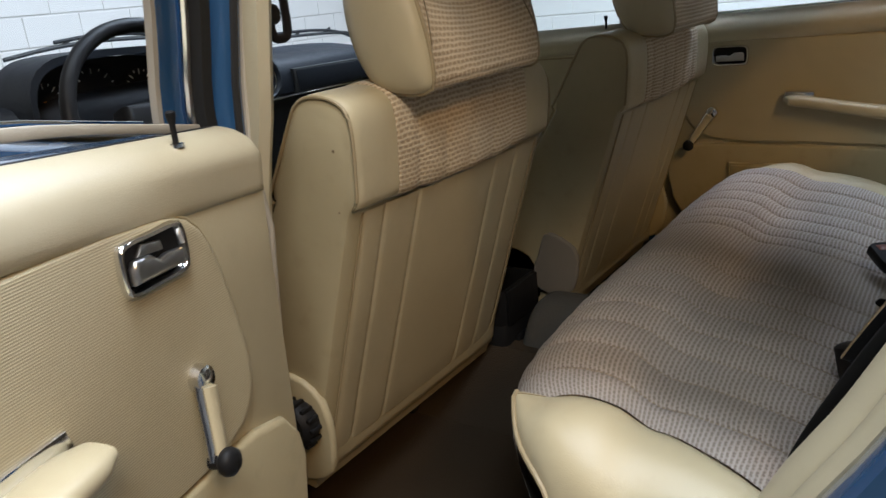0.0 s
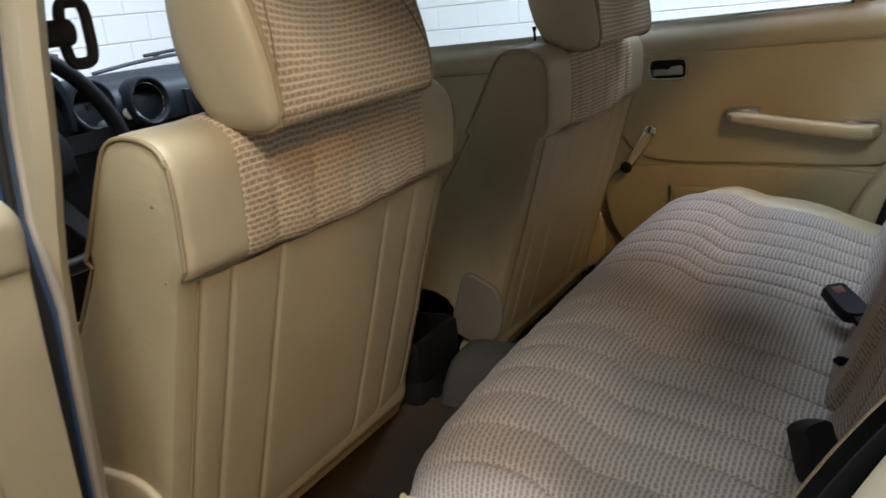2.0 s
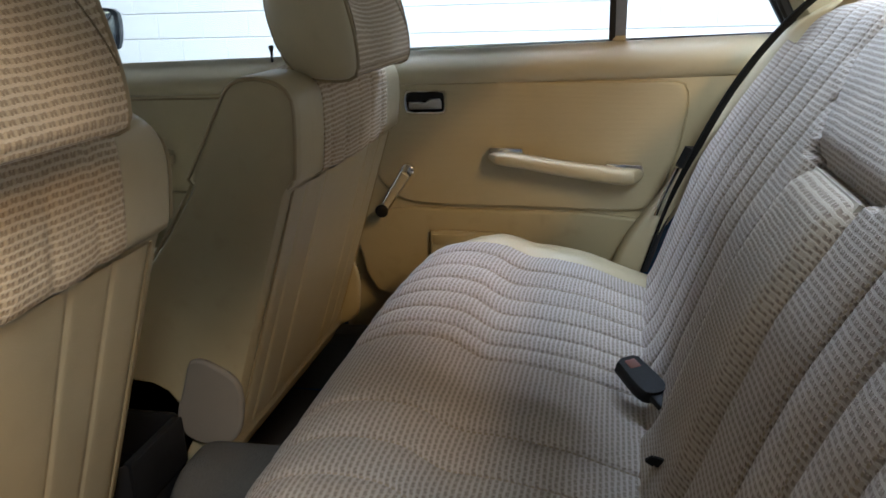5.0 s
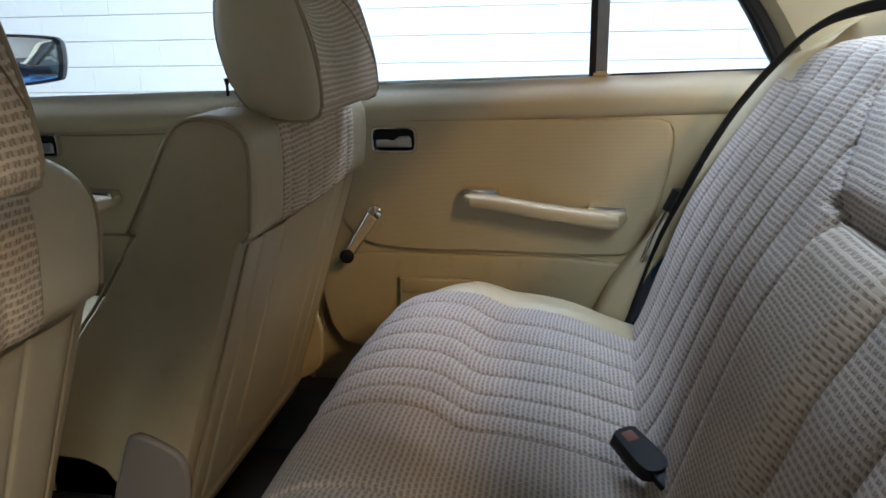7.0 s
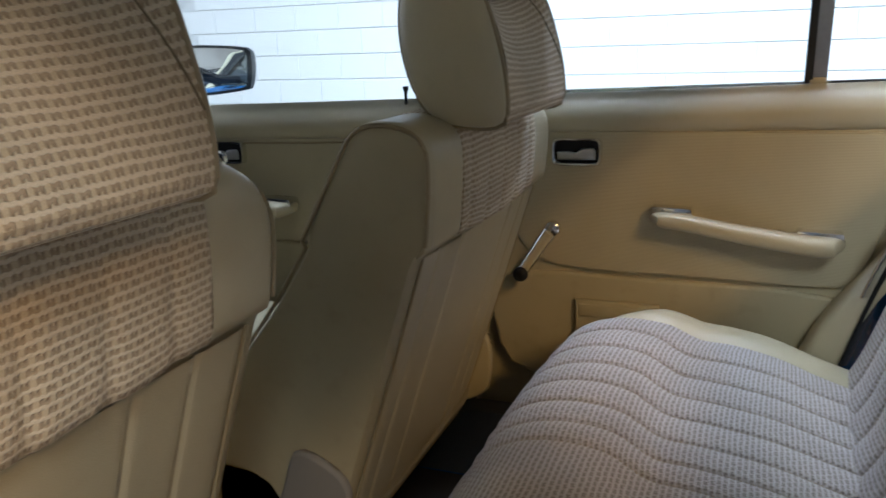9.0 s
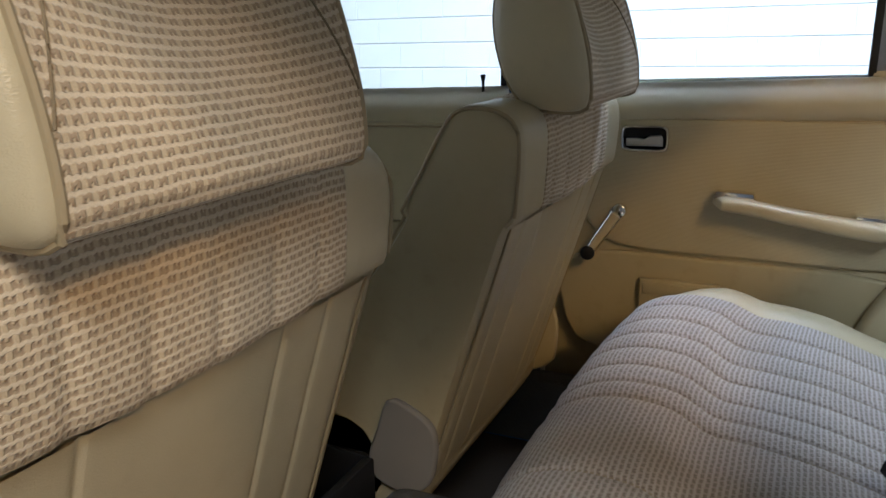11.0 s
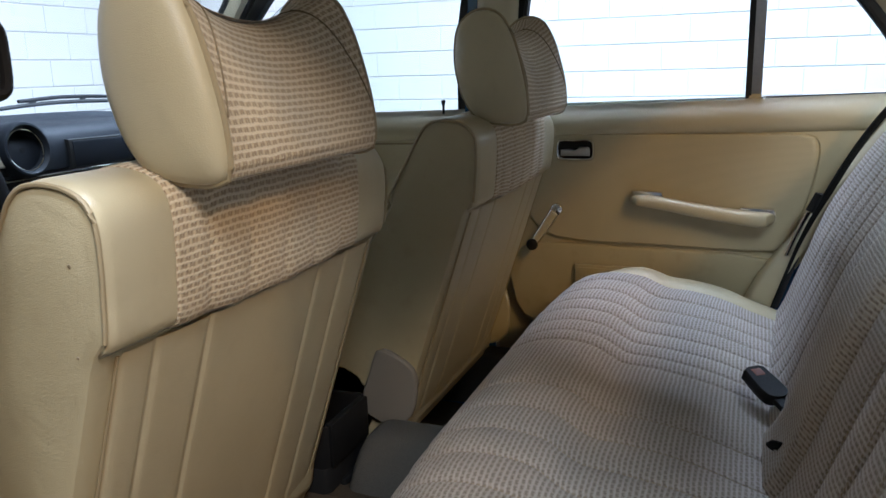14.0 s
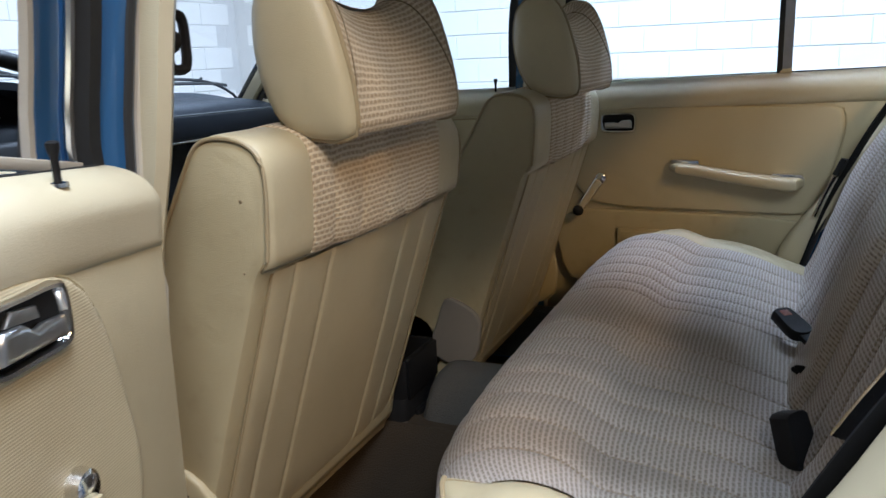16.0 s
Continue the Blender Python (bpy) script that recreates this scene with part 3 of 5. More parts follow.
def door_card(name, label, m, outline, inset=None, low=None, front=0.06, rear=-0.80, z_belt=(0.984, 1.006)):
    """Padded lining: belt roll, card, ribbed inset and lower pad."""
    door = part(name, prism(outline, "x", 0, m * 0.03, 0.006), IVORY, car, label)
    prof = [(0.040, 0.012), (0.030, 0.0105), (0.016, 0.006), (0.003, -0.002), (-0.006, -0.014), (-0.0095, -0.026), (-0.008, -0.038), (-0.003, -0.047), (0.003, -0.051)]
    if m < 0 and name == "rear_door":
        prof = prof[:3] + [(0.004, -0.002), (-0.003, -0.012), (-0.006, -0.022), (-0.0075, -0.030), (-0.0075, -0.040), (-0.0055, -0.047), (0.0015, -0.052)]
    prof = spline(prof, 18)
    flush = [(max(x, -0.004 * max(0.0, 1 + (z + 0.01) / 0.042)), z) for x, z in prof]

    def roll(u, v):
        zb = z_belt[0] + (z_belt[1] - z_belt[0]) * (front - u) / (front - rear)
        e = min(1.0, (front - u) / 0.012)
        k = min(1.0, max(0.0, (u + 0.15) / 0.07)) if m < 0 and name == "rear_door" else 0.0
        return (m * (prof[v][0] * (1 - k) + flush[v][0] * k + 0.02 * (1 - math.sqrt(max(0, 1 - (1 - e) ** 2)))), u, zb + prof[v][1] - 0.006 * (1 - e))
    ysr = np.r_[np.linspace(front, front - 0.03, 6), np.linspace(front - 0.06, rear, 12)]
    solid(part("belt_roll", sheet(roll, ysr, range(18)), CREAM, door, "padded cream belt roll"), 0.006, 0 if m > 0 else 0)
    if m < 0 and name == "rear_door":
        ledge = [(u, z_belt[0] + (z_belt[1] - z_belt[0]) * (front - u) / (front - rear) + 0.0135) for u in np.linspace(front - 0.02, rear + 0.02, 12)]
        part("belt_seal", tube([(m * 0.040, u, z) for u, z in ledge], 0.0028, 6), RUBBER, door, "thin black belt seal")
    if inset is not None:
        ring = spline([(0, y, z) for y, z in inset], 90, True)
        c = ring.mean(axis=0)
        rings = []
        for k, dx in ((1.010, 0.002), (1.006, -0.003), (0.998, -0.0065), (0.985, -0.0085), (0.96, -0.009)):
            rings.append([(m * dx, *(((p - c) * k + c)[1:])) for p in ring])
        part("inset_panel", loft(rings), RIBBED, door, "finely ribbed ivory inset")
        part("inset_seam", tube([(m * -0.001, *(((p - c) * 1.014 + c)[1:])) for p in ring], 0.0018, 6, True), IVORY_OLD, door)
    if low is not None:
        part("lower_pad", prism(low, "x", m * -0.010, m * 0.01, 0.007, 4), IVORY_OLD, door, "plain ivory lower lining")
    return door


def rear_door(name, label, m, with_glass):
    outline = [(0.062, 0.945), (0.055, 0.83), (0.045, 0.60), (0.024, 0.52), (-0.008, 0.487), (-0.045, 0.474), (-0.50, 0.474), (-0.56, 0.62), (-0.66, 0.76), (-0.73, 0.85), (-0.80, 0.97), (0.06, 0.95)]
    inset = [(-0.085, 0.925), (-0.3, 0.927), (-0.50, 0.927), (-0.585, 0.925), (-0.604, 0.902), (-0.600, 0.84), (-0.58, 0.76), (-0.55, 0.695), (-0.50, 0.682), (-0.3, 0.684), (-0.13, 0.686), (-0.05, 0.70), (-0.006, 0.75), (-0.008, 0.81), (-0.03, 0.885), (-0.052, 0.915)]
    if m < 0:
        inset = [(-0.126, 0.923), (-0.17, 0.927)] + inset[1:10] + [(-0.3, 0.683), (-0.15, 0.681), (-0.096, 0.682), (-0.068, 0.689), (-0.044, 0.70), (-0.028, 0.725), (-0.026, 0.762), (-0.032, 0.797), (-0.04, 0.839), (-0.052, 0.877), (-0.07, 0.905), (-0.094, 0.917)]
    low = [(0.041, 0.60), (0.026, 0.53), (0.004, 0.494), (-0.045, 0.478), (-0.49, 0.478), (-0.54, 0.60), (-0.56, 0.662), (-0.44, 0.6755), (-0.19, 0.6775), (-0.09, 0.679), (-0.04, 0.676), (0.012, 0.662), (0.036, 0.63)]
    door = door_card(name, label, m, outline, inset, low, 0.062, z_belt=(0.967, 0.992) if m > 0 else (0.957, 1.02))
    pocket = part("pocket", prism([(-0.118, 0.50), (-0.118, 0.634), (-0.262, 0.634), (-0.262, 0.50)], "x", m * -0.024, m * -0.01, 0.006, 3), IVORY_OLD, door, "moulded ivory ash box cover")
    part("pocket_lid", prism([(-0.126, 0.606), (-0.126, 0.628), (-0.254, 0.628), (-0.254, 0.606)], "x", m * -0.028, m * -0.022, 0.003), IVORY_OLD, pocket)
    pull_bezel(door, *((-0.157, -0.074, 0.869, 0.915) if m > 0 else (-0.173, -0.093, 0.872, 0.918)), m)
    if m > 0:
        window_crank(door, -0.075, 0.757, -0.024, 0.678, m)
    else:
        window_crank(door, -0.109, 0.772, -0.129, 0.702, m)
    grip_armrest(door, -0.240 if m > 0 else -0.252, -0.533, 0.790, 0.761, m)
    # painted outer shell
    skin = [(0.06, 0.33), (0.065, 0.98 if m > 0 else 0.965), (-0.80, 0.995 if m > 0 else 1.04), (-0.74, 0.87), (-0.62, 0.66), (-0.55, 0.45), (-0.53, 0.33)]
    part("outer_skin", prism(skin, "x", m * 0.045, m * (0.105 if m > 0 else 0.150), 0.012), BLUE, door, "blue painted door skin")
    part("inner_shell", prism([(0.06, 0.36), (0.062, 0.96), (-0.76, 0.96), (-0.60, 0.66), (-0.52, 0.36)], "x", m * 0.029, m * 0.046, 0.002), BLUE, door, "blue painted door edge")
    part("belt_strip", prism([(0.05, 0.978), (0.05, 0.988), (-0.80, 1.008), (-0.80, 0.998)] if m > 0 else [(0.05, 0.976), (0.05, 0.981), (-0.10, 1.009), (-0.80, 1.10), (-0.80, 1.094), (-0.10, 1.004)], "x", m * (0.062 if m > 0 else 0.128), m * (0.078 if m > 0 else 0.144), 0.002), CHROME, door, "chrome belt strip")
    if m < 0:
        part("window_felt", prism([(0.045, 0.966), (0.045, 0.976), (-0.10, 1.003), (-0.15, 1.011), (-0.80, 1.085), (-0.80, 1.065), (-0.15, 1.000), (-0.10, 0.993)], "x", m * 0.054, m * 0.068, 0.002), GREYVINYL, door, "tan window channel strip")
    # window frame
    dB = 0.022 if m < 0 else 0.0
    dF = 0.026 if m < 0 else 0.0
    top = [(0.0, 0.042 + dB - dF, 0.955 if m < 0 else 0.98), (0.0, 0.036 + dB - dF, 1.10), (0.0, 0.012 + dB - dF, 1.24), (0, -0.02 + dB - dF, 1.315), (0, -0.10, 1.33), (0, -0.42, 1.33), (0, -0.58, 1.27), (0, -0.70, 1.15), (0, -0.785, 1.02)]
    line = [(m * (0.062 + 0.45 * dB - 0.22 * max(0, p[2] - 1.0)), p[1], p[2]) for p in spline(top, 40)]
    frame_part = part("window_frame", tube([(p[0] + m * 0.5 * dB, p[1], p[2]) for p in line], 0, flat=(0.016, 0.012 - 0.355 * dB, (m, 0, 0))), BLUE if not with_glass else RUBBER, door, "blue painted window frame" if not with_glass else "black window frame")
    part("channel", tube([(p[0] + m * 0.5 * dB, p[1] - 0.019, p[2]) for p in line[:16]], 0, flat=(0.0035, 0.0105 - 0.29 * dB, (m, 0, 0))), GREYVINYL if not with_glass else RUBBER, frame_part, "pale window channel")
    part("seal", tube([(p[0] - m * 0.009, p[1] + 0.031, p[2]) for p in line[:14]], 0, flat=(0.0065 + 0.08 * dF, 0.0065, (m, 0, 0))), RUBBER, frame_part, "black rubber seal")
    part("bright_strip", tube([(p[0] + m * 0.001, p[1] + 0.020, p[2]) for p in line[:14]], 0.0035 + 0.05 * dF), CHROME, frame_part, "bright frame strip")
    bar = [(m * (0.05 - 0.22 * max(0, z - 1.0)), -0.482 + 0.0 * (z - 1.0), z) for z in np.linspace(1.0, 1.31, 6)]
    post = part("divider", tube(bar, 0, flat=(0.011, 0.008, (m, 0, 0))), STEEL, door, "grey metal window divider")
    part("seal", tube([(p[0], p[1] + 0.015, p[2]) for p in bar], 0, flat=(0.006, 0.009, (m, 0, 0))), RUBBER, post, "black rubber channel")
    part("foot", box(m * 0.05 - 0.01, m * 0.05 + 0.01, -0.493, -0.468, 0.996, 1.008, 0.002), CREAM, post)
    part("rubber_strip", tube([(m * 0.048, -0.50, 0.999), (m * 0.048, -0.84, 1.008)], 0.0019), RUBBER, door, "thin black rubber strip")
    if with_glass:
        part("pane", prism([(0.0, 0.98), (0.0, 1.12), (-0.06, 1.31), (-0.42, 1.33), (-0.47, 1.31), (-0.47, 1.0)], "x", m * 0.050, m * 0.054, 0), GLASS, door)
        part("quarter_pane", prism([(-0.495, 1.005), (-0.495, 1.29), (-0.70, 1.14), (-0.785, 1.015)], "x", m * 0.050, m * 0.054, 0), GLASS, door)
    pin = None if m > 0 else part("lock_pin", turned([(0.0028, -0.01), (0.0028, 0.016), (0.0046, 0.023), (0.0048, 0.027), (0.003, 0.0285)], (m * 0.012, -0.049, 0.975), (0, 0, 1), 12), BLACK, door, "black lock pin")
    if pin:
        part("ferrule", turned([(0.0075, 0.0), (0.007, 0.003), (0.004, 0.0035)], (m * 0.012, -0.049, 0.971), (0, 0, 1), 12), CHROME, pin)
    return door


right_rear = rear_door("rear_door", "closed rear car door with ivory lining and chrome handle", 1, True)
right_rear.matrix_basis = pose(0.69, 0.0, 0)
left_rear = rear_door("rear_door", "open blue rear car door with ivory ribbed lining", -1, False)
left_rear.matrix_basis = pose(-0.746, -0.0095, 0.0205, 0, 0, -76.2) @ pose(0, -0.06, 0)

# front doors
for m in (1, -1):
    fd = door_card("front_door", "closed front door with ivory lining", m, [(0.16, 0.45), (0.16, 0.95), (1.0, 0.935), (1.0, 0.45)], None, [(0.17, 0.46), (0.17, 0.70), (0.95, 0.70), (0.95, 0.46)], 1.0, 0.15, (0.945, 0.965))
    part("outer_skin", prism([(0.15, 0.33), (0.15, 0.97), (1.05, 0.955), (1.05, 0.33)], "x", m * 0.045, m * 0.105, 0.012), BLUE, fd, "blue painted door skin")
    fr = [(m * (0.055 - 0.22 * max(0, z - 1.0)), y, z) for y, z in ((0.165 if m > 0 else 0.13, 0.975), (0.15 if m > 0 else 0.115, 1.15), (0.12 if m > 0 else 0.09, 1.30), (0.17, 1.33), (0.53, 1.335), (0.735, 1.19), (0.95, 0.965))]
    part("window_frame", tube(spline(fr, 40), 0, flat=(0.016, 0.012, (m, 0, 0))), RUBBER, fd, "black window frame")
    part("pane", prism([(0.165, 0.97), (0.15, 1.30), (0.53, 1.32), (0.72, 1.19), (0.93, 0.965)], "x", m * 0.045, m * 0.049, 0), GLASS, fd) if m > 0 else None
    part("crease", tube([(m * -0.001, 0.165, 0.903), (m * -0.001, 0.99, 0.888)], 0.002), PIPING, fd)
    if m > 0:
        pull_bezel(fd, 0.555, 0.645, 0.855, 0.90, m)
        window_crank(fd, 0.60, 0.87, 0.66, 0.80, m)
        grip_armrest(fd, 0.74, 0.44, 0.80, 0.775, m)
        pin = part("lock_pin", turned([(0.0028, -0.01), (0.0028, 0.024), (0.005, 0.032), (0.0055, 0.037), (0.003, 0.038)], (m * 0.012, 0.205, 0.965), (0, 0, 1), 12), BLACK, fd, "black lock pin")
        part("ferrule", turned([(0.008, 0.0), (0.007, 0.004), (0.004, 0.0045)], (m * 0.012, 0.205, 0.962), (0, 0, 1), 12), CHROME, pin)
        ring = spline([(0.72, 0, 0.985), (0.86, 0, 0.972), (0.89, 0, 0.99), (0.895, 0, 1.07), (0.875, 0, 1.09), (0.72, 0, 1.083), (0.695, 0, 1.065), (0.70, 0, 1.003)], 40, True)
        c = ring.mean(axis=0)
        rings = [[tuple((m * (0.26 + dx), (p[0] - c[0]) * k + c[0] + dy, (p[2] - c[2]) * k + c[2])) for p in ring] for k, dx, dy in ((0.90, -0.006, 0.0), (1.0, -0.008, 0), (1.0, 0.012, 0.005), (0.86, 0.045, 0.01), (0.5, 0.065, 0.015))]
        mir = part("door_mirror", loft(rings), BLACK, fd, "black outside mirror")
        part("mirror_glass", loft([[tuple((m * (0.26 + dx), (p[0] - c[0]) * k + c[0], (p[2] - c[2]) * k + c[2])) for p in ring] for k, dx in ((0.89, -0.004), (0.885, -0.0075), (0.84, -0.008))]), MIRROR, mir)
        part("mirror_arm", tube([(0.06, 0.86, 0.98), (0.16, 0.86, 1.0), (0.27, 0.84, 1.03)], 0.016), BLACK, mir)
    fd.matrix_basis = pose(0.69 * m, 0, 0)


# ---- front seats ----
HALF = 0.26
BACK = [(0.150, 0.43), (0.121, 0.50), (0.062, 0.68), (0.006, 0.85), (-0.003, 0.90), (-0.007, 0.94), (-0.006, 0.966), (0.008, 0.983), (0.040, 0.989), (0.066, 0.982), (0.081, 0.960), (0.104, 0.915), (0.134, 0.862), (0.182, 0.79), (0.238, 0.716), (0.285, 0.62), (0.30, 0.52), (0.29, 0.43)]
BACK_LINE = spline(BACK, 90, True)


def outward(line):
    """Normals of a closed outline in its own plane, pointing out."""
    d = np.roll(line, -1, axis=0) - np.roll(line, 1, axis=0)
    n = np.c_[d[:, 1], -d[:, 0]]
    n /= np.linalg.norm(n, axis=1)[:, None] + 1e-9
    c = line.mean(axis=0)
    if ((line - c) * n).sum() < 0:
        n = -n
    return n


BACK_OUT = outward(BACK_LINE)


def roll_arc():
    """The stretch of the backrest outline that the shoulder roll covers, from behind over the top to the front."""
    i0 = int(np.argmin(np.hypot(BACK_LINE[:, 0] - 0.004, BACK_LINE[:, 1] - 0.857)))
    i1 = int(np.argmin(np.hypot(BACK_LINE[:, 0] - 0.138, BACK_LINE[:, 1] - 0.86)))
    n = len(BACK_LINE)
    step = 1 if (i1 - i0) % n < n / 2 else -1
    idx = [i0]
    while idx[-1] != i1:
        idx.append((idx[-1] + step) % n)
    fine = spline([BACK_LINE[i] for i in idx], 44)
    nrm = spline([BACK_OUT[i] for i in idx], 44)
    return fine, nrm


ROLL, ROLL_N = roll_arc()


def bumped():
    """The backrest's outline with the shoulder roll standing proud of it."""
    out = []
    for p, n in zip(BACK_LINE, BACK_OUT):
        d = np.hypot(ROLL[:, 0] - p[0], ROLL[:, 1] - p[1])
        i = int(d.argmin())
        t = i / 43
        e = 0.0095 * min(1.0, t / 0.035 + 0.25, (1 - t) / 0.05 + 0.1) if d[i] < 0.004 else 0.0
        out.append(p + n * e)
    return np.array(out)


CORE_LINE = bumped()


def head_ring(k_top, dy, n=48):
    """The headrest's outline from the side, its top lowered by k_top and the back moved in by dy."""
    base = [(-0.070, 1.000), (-0.060, 0.987), (-0.030, 0.985), (0.010, 0.993), (0.034, 1.020), (0.048, 1.060), (0.052, 1.100), (0.045, 1.140), (0.022, 1.162), (-0.006, 1.166), (-0.028, 1.154), (-0.045, 1.125), (-0.058, 1.085), (-0.068, 1.04)]
    ring = spline(base, n, True)
    out = []
    for y, z in ring:
        t = max(0.0, (z - 1.0) / 0.166)
        yy = y + dy * (1 if y < 0 else -0.6) * min(1, t * 1.6)
        out.append((yy, z - k_top * t ** 1.5))
    return out


def side_drop(x, z):
    """How far the shoulder falls away towards one side."""
    return 0.026 * max(0.0, (x - (HALF - 0.06)) / 0.06) ** 2 * (0.5 - 0.5 * math.cos(math.pi * min(1.0, max(0.0, (z - 0.865) / 0.10))))


def front_seat(label, outer):
    """outer: the side of the door, -1 or 1."""
    seat = thing("front_seat", label, "car seat", "front seats")
    # backrest core
    rings = []
    xs = [(-HALF, 0.012), (-HALF + 0.003, 0.004), (-HALF + 0.009, 0.001), (-HALF + 0.03, 0.0), (-0.12, 0), (0, 0), (0.12, 0), (0.19, 0), (HALF - 0.055, 0), (HALF - 0.04, 0), (HALF - 0.03, 0.0), (HALF - 0.02, 0), (HALF - 0.009, 0.001), (HALF - 0.003, 0.004), (HALF, 0.012)]
    for x, inset in xs:
        rings.append([(x, p[0] - n[0] * inset, p[1] - n[1] * inset - side_drop(x, p[1])) for p, n in zip(CORE_LINE, BACK_OUT)])
    back = part("backrest", loft(rings), IVORY_OLD, seat, "ivory vinyl backrest")
    # shoulder roll: cloth middle with faint channels, vinyl ends
    def roll_surface(lo, hi, lift, wave, closed_end):
        def f(u, v):
            x = lo + (hi - lo) * u
            e = lift
            if wave:
                e += 0.003 * math.sin(math.pi * u) ** 0.5
                e -= 0.0034 * math.exp(-((((x + 0.16) % 0.064) - 0.032) / 0.0075) ** 2)
            e -= 0.004 * max(0.0, (abs(x) - (HALF - 0.016)) / 0.012) ** 2
            t = v / 43
            e *= min(1.0, t / 0.035 + 0.25, (1 - t) / 0.05 + 0.1)
            sag = 0.0
            if wave:
                sag = 0.007 * math.sin(math.pi * u) + 0.0014 * math.sin(x * 75 + 1.0)
            p, n = ROLL[v], ROLL_N[v]
            k = max(0.0, 1 - t / 0.16)
            return (x, p[0] + n[0] * e + 0.33 * sag * k, p[1] + n[1] * e - sag * k - side_drop(x, p[1]))
        return f
    cap_us = [0, 0.01, 0.03, 0.06, 0.09, 0.12, 0.18, 0.24, 0.4, 0.6, 0.8, 0.95, 1.0]
    lo, hi = (0.176, 0.170) if outer < 0 else (0.160, 0.160)
    solid(part("shoulder_cloth", sheet(roll_surface(-lo, hi, 0.0132, True, False), np.linspace(0, 1, 90), range(44)), CLOTH, seat, "tan woven cloth shoulder"), 0.008)
    solid(part("shoulder_end", sheet(roll_surface(-HALF + 0.004, -lo + 0.002, 0.0124, False, True), cap_us, range(44)), IVORY, seat, "glossy ivory vinyl shoulder end"), 0.008)
    solid(part("shoulder_end", sheet(roll_surface(HALF - 0.004, hi - 0.002, 0.0124, False, True), cap_us, range(44)), IVORY, seat, "glossy ivory vinyl shoulder end"), 0.008, 1)
    # piping along both side panels
    for s in (-1, 1):
        line = [(s * (HALF - 0.002), ROLL[i][0] + ROLL_N[i][0] * 0.0088, ROLL[i][1] + ROLL_N[i][1] * 0.0088 - side_drop(s * (HALF - 0.002), ROLL[i][1])) for i in range(44)]
        front = [(s * (HALF - 0.006), p[0] - 0.0, p[1]) for p in spline([(0.138, 0.86), (0.188, 0.785), (0.243, 0.712), (0.288, 0.62), (0.303, 0.52)], 12)]
        part("piping", tube(line[2:] + front, 0.0024, 7), PIPING, seat)
    # rear panel, quilted with seams
    seams = (-0.188, -0.113, 0.098, 0.165)

    def panel(u, v):
        x = -0.234 + 0.468 * u
        z = 0.852 - 0.382 * v
        y = np.interp(z, [0.43, 0.50, 0.68, 0.86], [0.150, 0.121, 0.062, 0.004])
        e = 0.0045 + 0.003 * math.sin(math.pi * u)
        for q in seams:
            e -= 0.0024 * math.exp(-((x - q) / 0.004) ** 2)
        edge = min(u, 1 - u) * 0.468
        e *= min(1.0, edge / 0.010 + 0.02)
        e += 0.0012 * noise.noise(Vector((x * 9, z * 7, 3.3)))
        return (x, y - e * 0.95, z - e * 0.3)
    us = np.unique(np.round(np.r_[np.linspace(0, 1, 60), [((q + d) + 0.234) / 0.468 for q in seams for d in (-0.006, -0.003, -0.0015, 0, 0.0015, 0.003, 0.006)], [0.004, 0.008, 0.012, 0.996, 0.992, 0.988]], 5))
    rear = part("rear_panel", sheet(panel, us, np.linspace(0, 1, 26)), IVORY, seat, "ivory vinyl rear panel with stitched channels")
    for q in (-0.2345, 0.2345):
        part("edge_piping", tube([(q, np.interp(z, [0.43, 0.50, 0.68, 0.86], [0.150, 0.121, 0.062, 0.004]) - 0.003, z) for z in np.linspace(0.85, 0.46, 12)], 0.0016, 7), PIPING, rear)
    # lower edge
    part("lower_strip", loft([[(x, y + dy, z + dz) for y, z, dy, dz in ((0.128, 0.475, 0, 0), (0.148, 0.425, 0, 0), (0.152, 0.415, 0, 0), (0.172, 0.418, 0, 0), (0.16, 0.46, 0, 0), (0.14, 0.48, 0, 0))] for x in np.linspace(-0.252, 0.252, 9)]), IVORY_OLD, seat, "ivory vinyl lower edge")
    # headrest
    stations = np.linspace(-1, 1, 41)

    def head(u, v):
        t = 1 - abs(u) ** 2.0
        ring = head_ring(0.038 * t, 0.016 * t)
        y, z = ring[v % 48]
        x = u * 0.138 - 0.021
        e = 0.002 * math.sin(math.pi * 0.5 * (1 - abs(u)))
        return (x, y - (0.002 if y < 0 else 0), z)
    headrest = part("headrest", sheet(head, stations, range(49)), CLOTH, seat, "woven cloth headrest with hollowed middle")
    for s in (-1, 1):
        ring = np.array(head_ring(0, 0))
        c = ring.mean(axis=0)
        rings = []
        for k, dx in ((1.0, 0.0), (0.995, 0.006), (0.97, 0.012), (0.90, 0.018), (0.75, 0.024), (0.5, 0.029), (0.22, 0.031)):
            rings.append([(s * (0.137 + dx * 0.75) - 0.021, *((p - c) * k + c)) for p in ring])
        part("side_pad", loft(rings), IVORY, headrest, "ivory vinyl headrest side")
        part("piping", tube([(s * 0.1385 - 0.021, *((p - c) * 1.008 + c)) for p in ring], 0.003, 7, True), PIPING, headrest)
        line = []
        for k, i in enumerate(range(27, 45)):
            u = 0.52 + 0.46 * (k / 17) ** 0.8
            ring_u = head_ring(0.038 * (1 - u ** 2), 0.016 * (1 - u ** 2))
            line.append((s * u * 0.138 - 0.021, ring_u[i % 48][0] - 0.0025, ring_u[i % 48][1] + 0.0005))
        part("seam", tube(line, 0.0009, 6), SEAM, headrest)
        part("rod", tube([(s * 0.06, 0.015, 0.95), (s * 0.06, 0.005, 1.02)], 0.005), CHROME, headrest)
